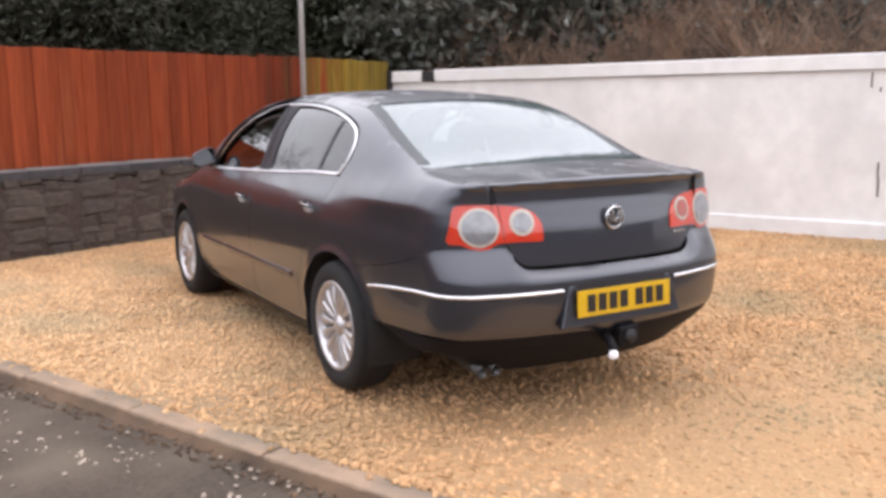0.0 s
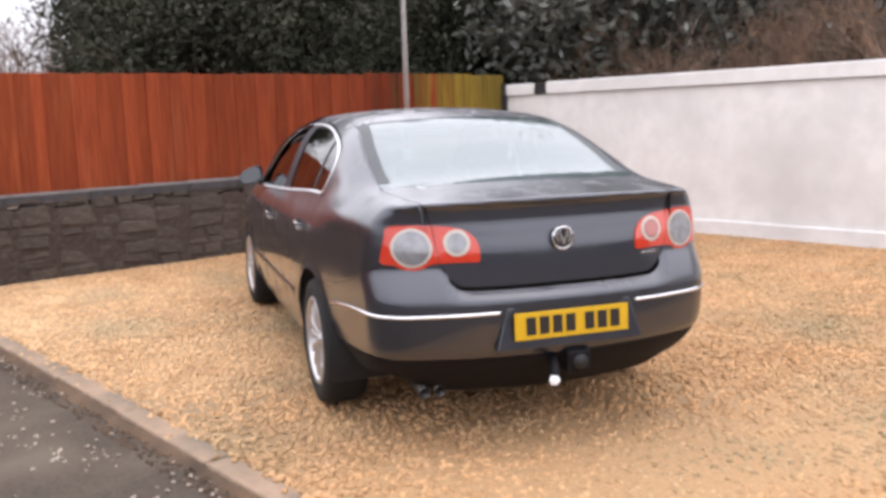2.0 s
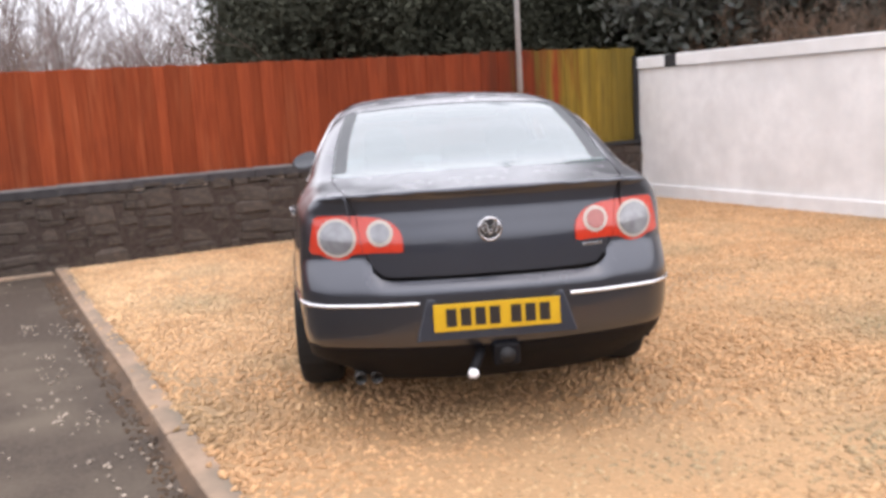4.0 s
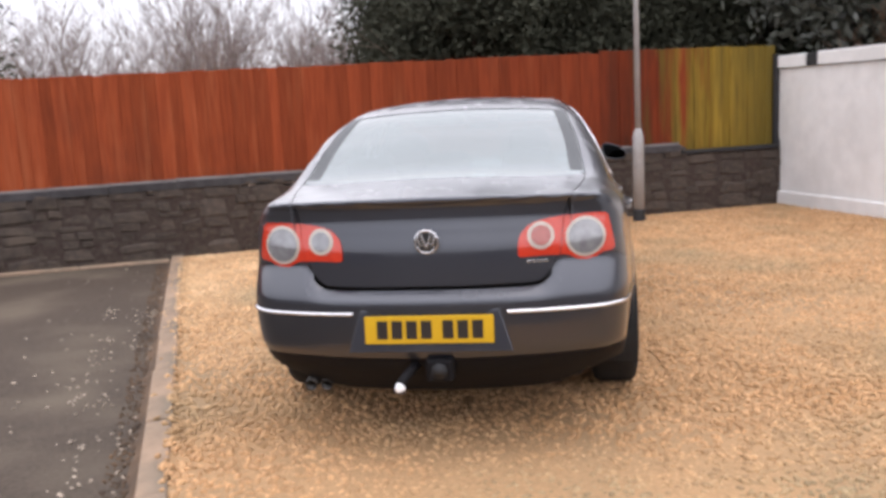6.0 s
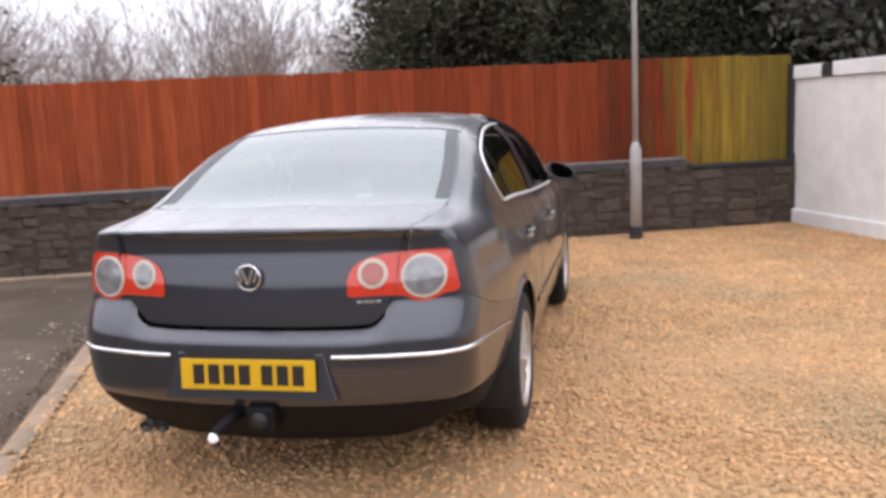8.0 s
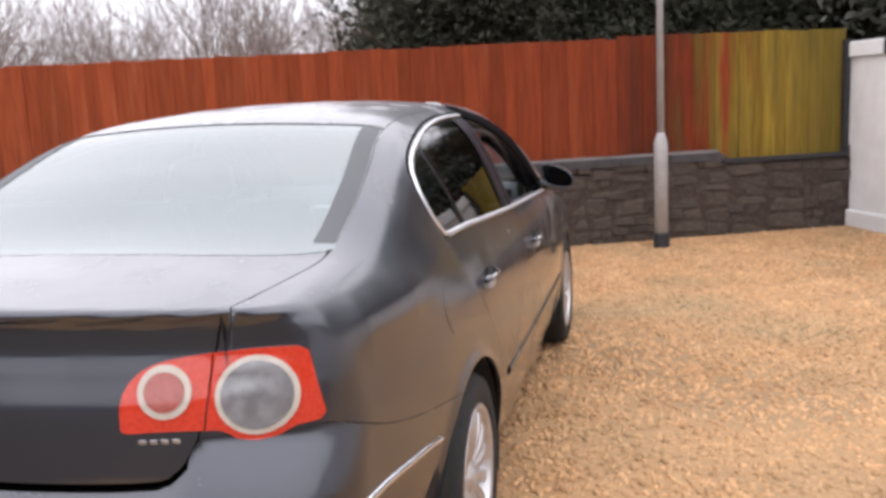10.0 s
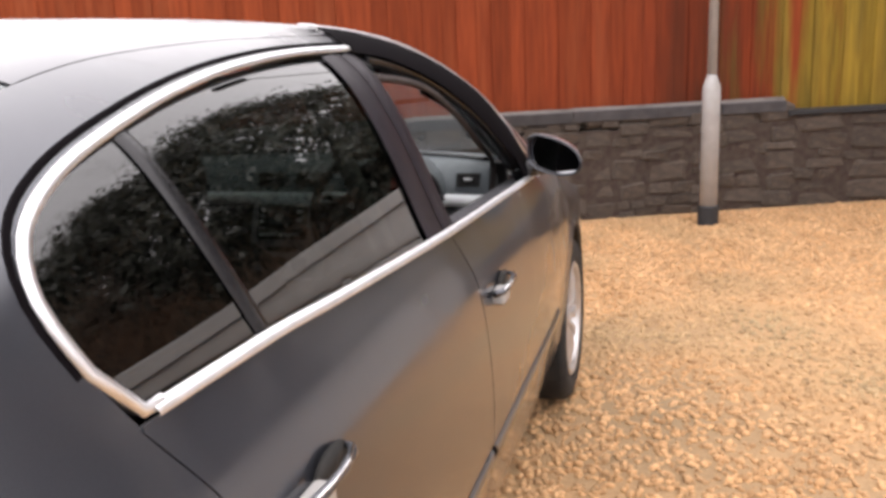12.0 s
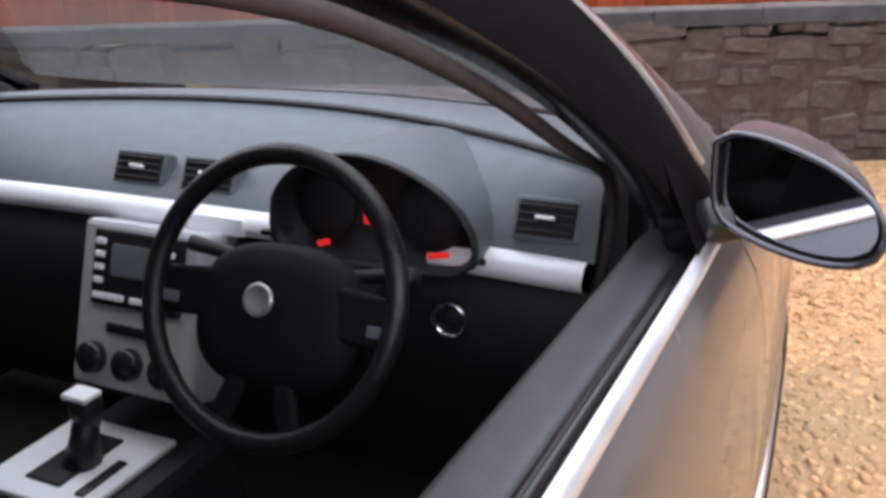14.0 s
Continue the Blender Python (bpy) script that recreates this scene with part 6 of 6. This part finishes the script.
def white_run(name, y0, y1, x, thick, z0, z1, wob):
    n = int((y0 - y1) / 0.25)
    ys = np.linspace(y0, y1, n)
    v = []
    for yy in ys:
        d = wob * noise.noise(Vector((0.0, yy * 0.8, z1)))
        e = wob * noise.noise(Vector((5.0, yy * 0.9, z1)))
        v += [(x + d, yy, z0), (x + d + 0.003, yy, z1 - 0.012 + e), (x + d + 0.012, yy, z1 + e), (x + thick - 0.01, yy, z1 + e), (x + thick, yy, z1 - 0.012 + e), (x + thick, yy, z0)]
    f = [(i * 6 + k, i * 6 + k + 1, (i + 1) * 6 + k + 1, (i + 1) * 6 + k) for i in range(n - 1) for k in range(5)]
    f += [tuple(range(6)), tuple(range((n - 1) * 6, n * 6))[::-1]]
    return part(name, raw(name, v, f), RENDER_WHITE, white, smooth=False)


white_run("wall_face", 0.10, -L, 0.0, 0.22, -0.15, 1.715, 0.006)
white_run("coping", -0.73, -L, -0.035, 0.29, 1.715, 1.873, 0.008)
white_run("coping", 0.10, -0.50, -0.035, 0.29, 1.715, 1.865, 0.004)
white_run("plinth", 0.10, -L, -0.040, 0.10, -0.15, 0.155, 0.008)
part("notch_block", box(0.25, 0.215, 0.15, (0.105, -0.615, 1.785), 0.01), POST_DARK, white, "dark timber block in the gap of the coping")
for yy, zz, h in ((-6.225, 1.605, 0.15), (-6.31, 1.51, 0.05), (-6.335, 0.70, 0.16), (-6.345, 0.53, 0.20)):
    part("crack", box(0.012, 0.016, h, (-0.006, yy, zz), 0.002), BARK, white, "dark chip in the paint")

# unseen plain walls, added behind and on both sides to shape reflections
back = part("wall_back", box(60, 0.3, 1.9, (-8, -22, 0.75), 0.02), WALL_PLAIN, None, "", False, SITE)
tagged(back, "unseen plain brown brick wall added behind the yard", "wall", "", "structure")
right_wall = part("wall_right", box(0.3, 6.0, 2.0, (0.15, -19.0, 0.80), 0.02), WALL_PLAIN, None, "", False, SITE)
tagged(right_wall, "unseen plain brown brick wall added beyond the white wall", "wall", "", "structure")
side_wall = part("wall_side", box(0.3, 24, 2.2, (-19.5, -10, 0.90), 0.02), WALL_PLAIN, None, "", False, SITE)
tagged(side_wall, "unseen plain brown brick wall added beside the road", "wall", "", "structure")

# lamp post
post = thing("lamp_post", on_site(-2.26, -0.46), "pale grey tapered steel street lamp column", "lamp post")
part("base_band", lathe([(0.076, -0.15), (0.076, 0.13), (0.074, 0.135), (0.07, 0.135)], 24), POST_DARK, post, "dark base band", smooth=False)
part("lower_tube", lathe([(0.064, 0.13), (0.063, 0.98), (0.060, 1.00), (0.036, 1.075), (0.034, 1.08)], 24), POST_PAINT, post, smooth=True)
part("upper_tube", lathe([(0.034, 1.07), (0.025, 5.0), (0.0, 5.0)], 20), POST_PAINT, post, smooth=True)
part("lantern", box(0.20, 0.55, 0.11, (0, -0.22, 5.04), 0.03), POST_DARK, post)


# ---- trees ----
def limb(rows, start, way, length, radius, depth, rnd_t, spread, droop=0.0):
    """Adds a limb and its branches to rows of (points, radii)."""
    pts, radii, p, d = [start], [radius], start.copy(), way.normalized()
    steps = 4 if depth > 1 else 3
    for k in range(steps):
        d = (d + Vector((rnd_t.gauss(0, 0.16), rnd_t.gauss(0, 0.16), rnd_t.gauss(0.05 - droop, 0.12)))).normalized()
        p = p + d * length / steps
        pts.append(p.copy())
        radii.append(max(0.003, radius * (1 - 0.75 * (k + 1) / steps)))
    rows.append((pts, radii, depth))
    if depth <= 0:
        return
    n = 3 + (depth > 1) * 2 + rnd_t.randrange(2)
    for k in range(n):
        i = rnd_t.randrange(1, len(pts))
        side = Vector((rnd_t.gauss(0, 1), rnd_t.gauss(0, 1), rnd_t.gauss(0.25, 0.6))).normalized()
        limb(rows, pts[i], (pts[i] - pts[i - 1]).normalized() + side * spread, length * rnd_t.uniform(0.42, 0.68), max(0.004, radii[i] * 0.7), depth - 1, rnd_t, spread, droop)


def tree_meshes(rows):
    """Trunk and limbs in one mesh, twigs in another, built from plain arrays."""
    made = []
    for want in (lambda d: d >= 2, lambda d: d < 2):
        verts, faces = [], []
        for pts, radii, d in rows:
            if not want(d):
                continue
            sides = 7 if d >= 2 else 3
            side = Vector((0.3, 0.7, 0.2))
            base = len(verts)
            for i, p in enumerate(pts):
                t = (pts[min(i + 1, len(pts) - 1)] - pts[max(i - 1, 0)]).normalized()
                u = (side - t * side.dot(t)).normalized()
                w = t.cross(u)
                verts += [tuple(p + (u * math.cos(6.2832 * k / sides) + w * math.sin(6.2832 * k / sides)) * radii[i]) for k in range(sides)]
            for i in range(len(pts) - 1):
                for k in range(sides):
                    a, b = base + i * sides + k, base + i * sides + (k + 1) % sides
                    faces.append((a, b, b + sides, a + sides))
        made.append((verts, faces))
    return made


def bare_tree(seed, m, height, label, group, stems=1, spread=0.75, levels=4, name="bare_tree", twig=TWIG):
    rnd_t = random.Random(seed)
    t = thing(name, m, label, "tree" if name == "bare_tree" else "shrub", group)
    rows = []
    for s in range(stems):
        lean = Vector((rnd_t.gauss(0, 0.10 + 0.3 * (stems > 1)), rnd_t.gauss(0, 0.10 + 0.3 * (stems > 1)), 1))
        limb(rows, Vector((rnd_t.gauss(0, 0.12 * (stems > 1)), rnd_t.gauss(0, 0.12 * (stems > 1)), -0.3)), lean, height * 0.62, (0.020 if stems == 1 else 0.012) * height, levels, rnd_t, spread)
    (v1, f1), (v2, f2) = tree_meshes(rows)
    part("trunk", raw("trunk", v1, f1), BARK, t, smooth=True)
    tagged(part("twig_mass", raw("twig_mass", v2, f2), twig, t), kind="stuff")
    return t


def evergreen(seed, m, width, depth, height, leaves, label, name="evergreen_tree", base=0.3, leaf=0.06, fill=True, leaf_mat=LEAF):
    """A dense dark crown of leaf sprays with an uneven outline round a branching trunk."""
    rnd_t = np.random.default_rng(seed)
    t = thing(name, m, label, "tree" if height > 3 else "shrub")
    rows = []
    limb(rows, Vector((0, 0, -0.3)), Vector((0.05, 0, 1)), height * 0.8, 0.10, 3, random.Random(seed), 0.7)
    (v1, f1), (v2, f2) = tree_meshes(rows)
    part("trunk", raw("trunk", v1 + v2, f1 + [tuple(i + len(v1) for i in f) for f in f2]), BARK, t, smooth=True)
    clumps = int(110 + width * 40)
    u = rnd_t.normal(0, 1, (clumps, 3))
    u /= np.linalg.norm(u, axis=1, keepdims=True)
    c = u * rnd_t.uniform(0.45, 1.0, (clumps, 1)) ** 0.5 * np.array((width / 2, depth / 2, (height - base) / 2)) + (0, 0, (height + base) / 2)
    size = rnd_t.uniform(0.35, 0.75, clumps)
    per = leaves // clumps
    centre = np.repeat(c, per, 0) + rnd_t.normal(0, 1, (clumps * per, 3)) * np.repeat(size, per)[:, None] * (0.5, 0.5, 0.42)
    core = np.clip(rnd_t.normal(0, 1, (7000, 3)), -1.6, 1.6) * np.array((width / 6, depth / 6, (height - base) / 6)) + (0, 0, (height + base) / 2) if fill else np.zeros((0, 3))
    big = np.concatenate([np.ones(len(centre)), np.full(len(core), 2.0)])[:, None]
    centre = np.concatenate([centre, core])
    n = len(centre)
    a = rnd_t.normal(0, 1, (n, 3))
    a /= np.linalg.norm(a, axis=1, keepdims=True)
    b = np.cross(a, rnd_t.normal(0, 1, (n, 3)))
    b /= np.linalg.norm(b, axis=1, keepdims=True)
    s = rnd_t.uniform(0.6, 1.3, n)[:, None] * leaf * big
    quad = np.stack([centre - a * s, centre - b * s * 0.38, centre + a * s, centre + b * s * 0.38], 1).reshape(-1, 3)
    quad[:, 2] = np.maximum(quad[:, 2], 0.02)
    me = bpy.data.meshes.new("crown")
    me.vertices.add(len(quad))
    me.vertices.foreach_set("co", quad.ravel())
    me.loops.add(n * 4)
    me.loops.foreach_set("vertex_index", np.arange(n * 4))
    me.polygons.add(n)
    me.polygons.foreach_set("loop_start", np.arange(0, n * 4, 4))
    me.update()
    part("crown", me, leaf_mat, t, "dense dark green leaves")
    return t


evergreen(11, on_site(-2.85, 3.9), 3.7, 4.2, 4.9, 120000, "tall dark evergreen tree behind the fence", leaf=0.05)
evergreen(12, on_site(-0.7, 3.6), 4.2, 3.8, 4.5, 105000, "spreading dark evergreen tree behind the fence", leaf=0.05)
evergreen(13, on_site(-10.75, 3.2), 2.2, 2.0, 2.75, 9000, "clipped dark evergreen bush behind the fence", "evergreen_shrub", leaf=0.06)
for k, (hx, hy, hz) in enumerate(((1.6, 0.6, 5.9), (3.0, -1.2, 5.3), (4.4, -4.0, 4.3))):
    evergreen(14 + k, on_site(hx, hy, 0.9), 3.4, 3.4, hz, 15000, "tall leafy holly behind the white wall", "holly_tree", leaf=0.095, base=1.1, fill=False, leaf_mat=HOLLY)

evergreen(31, on_site(1.7, 3.3, 0.2), 3.8, 3.4, 4.4, 60000, "dark laurel tree behind the corner of the walls", leaf=0.055)
for k, (hx, hy, w, hz) in enumerate(((4.2, 1.0, 3.4, 2.7), (5.4, -3.0, 3.6, 2.3), (6.2, 5.0, 4.2, 3.0), (6.6, -7.0, 3.6, 2.2))):
    evergreen(32 + k, on_site(hx, hy, 0.25 * hx + 0.1), w, w * 0.9, hz, 9000, "low dense evergreen shrub on the bank", "evergreen_shrub", leaf=0.10, base=0.1, fill=False, leaf_mat=HOLLY)

# rising bank of leaf litter behind the white wall
nx, ny = 40, 50
bank_v = []
for j in range(ny):
    for i in range(nx):
        bx, by = 0.22 + 26 * (i / (nx - 1)) ** 1.4, -34 + 54 * j / (ny - 1)
        bz = 0.35 + 0.25 * bx + 0.35 * noise.noise(Vector((bx * 0.35, by * 0.35, 1)))
        bank_v.append((bx, by, bz))
bank_f = [(j * nx + i, j * nx + i + 1, (j + 1) * nx + i + 1, (j + 1) * nx + i) for j in range(ny - 1) for i in range(nx - 1)]
tagged(part("bank", raw("bank", bank_v, bank_f), LITTER, None, "", True, SITE), "wooded bank of brown leaf litter behind the white wall", "ground", "", "structure")

shrub_kinds = [bare_tree(40 + k, on_site(3.2 + k * 1.5, -2.0 - 1.3 * k, 1.0), 2.6 + 0.4 * k, "bare brown shrub of many thin stems on the bank", "shrubs on the bank", 5, 0.9, 3, "bare_shrub", (TWIG, TWIG_RUST, TWIG_DARK)[k]) for k in range(3)]
tree_kinds = [bare_tree(60 + k, on_site(6.5 + 2.5 * k, 1.5 - 3 * k, 1.6), 8.0 + k, "leafless grey-brown tree with many fine twigs", "bare trees", 1, 0.75, 4) for k in range(3)]
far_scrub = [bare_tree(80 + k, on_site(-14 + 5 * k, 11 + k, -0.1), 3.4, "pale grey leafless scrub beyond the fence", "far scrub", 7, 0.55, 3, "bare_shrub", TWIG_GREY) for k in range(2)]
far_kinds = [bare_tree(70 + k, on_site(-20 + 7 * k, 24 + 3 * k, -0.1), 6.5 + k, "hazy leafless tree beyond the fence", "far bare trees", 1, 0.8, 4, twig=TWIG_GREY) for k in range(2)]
rp = random.Random(21)


def bank_height(bx):
    return 0.30 + 0.25 * bx


for k in range(150):
    bx, by = rp.uniform(1.9, 13.0), rp.uniform(-17, 8)
    s = rp.uniform(0.62, 1.0)
    ob = copy_thing(shrub_kinds[k % 3], on_site(bx, by, bank_height(bx), rp.uniform(0, 360)))
    ob.scale = (s, s, s)
for k in range(44):
    bx, by = rp.uniform(1.0, 2.6), rp.uniform(-15, -0.4)
    s = rp.uniform(0.5, 0.78)
    ob = copy_thing(shrub_kinds[k % 2], on_site(bx, by, bank_height(bx), rp.uniform(0, 360)))
    ob.scale = (s, s, s)
for k in range(30):
    bx, by = rp.uniform(7.0, 20.0), rp.uniform(-18, 12)
    s = rp.uniform(0.30, 0.46)
    ob = copy_thing(tree_kinds[k % 3], on_site(bx, by, bank_height(bx), rp.uniform(0, 360)))
    ob.scale = (s, s, s)
for k, (bx, by) in enumerate(((2.4, -4.6), (3.6, -7.2), (2.6, -9.5), (4.5, -12.0))):
    ob = copy_thing(tree_kinds[k % 3], on_site(bx, by, bank_height(bx), 70 * k))
    ob.scale = (0.42, 0.42, 0.40)
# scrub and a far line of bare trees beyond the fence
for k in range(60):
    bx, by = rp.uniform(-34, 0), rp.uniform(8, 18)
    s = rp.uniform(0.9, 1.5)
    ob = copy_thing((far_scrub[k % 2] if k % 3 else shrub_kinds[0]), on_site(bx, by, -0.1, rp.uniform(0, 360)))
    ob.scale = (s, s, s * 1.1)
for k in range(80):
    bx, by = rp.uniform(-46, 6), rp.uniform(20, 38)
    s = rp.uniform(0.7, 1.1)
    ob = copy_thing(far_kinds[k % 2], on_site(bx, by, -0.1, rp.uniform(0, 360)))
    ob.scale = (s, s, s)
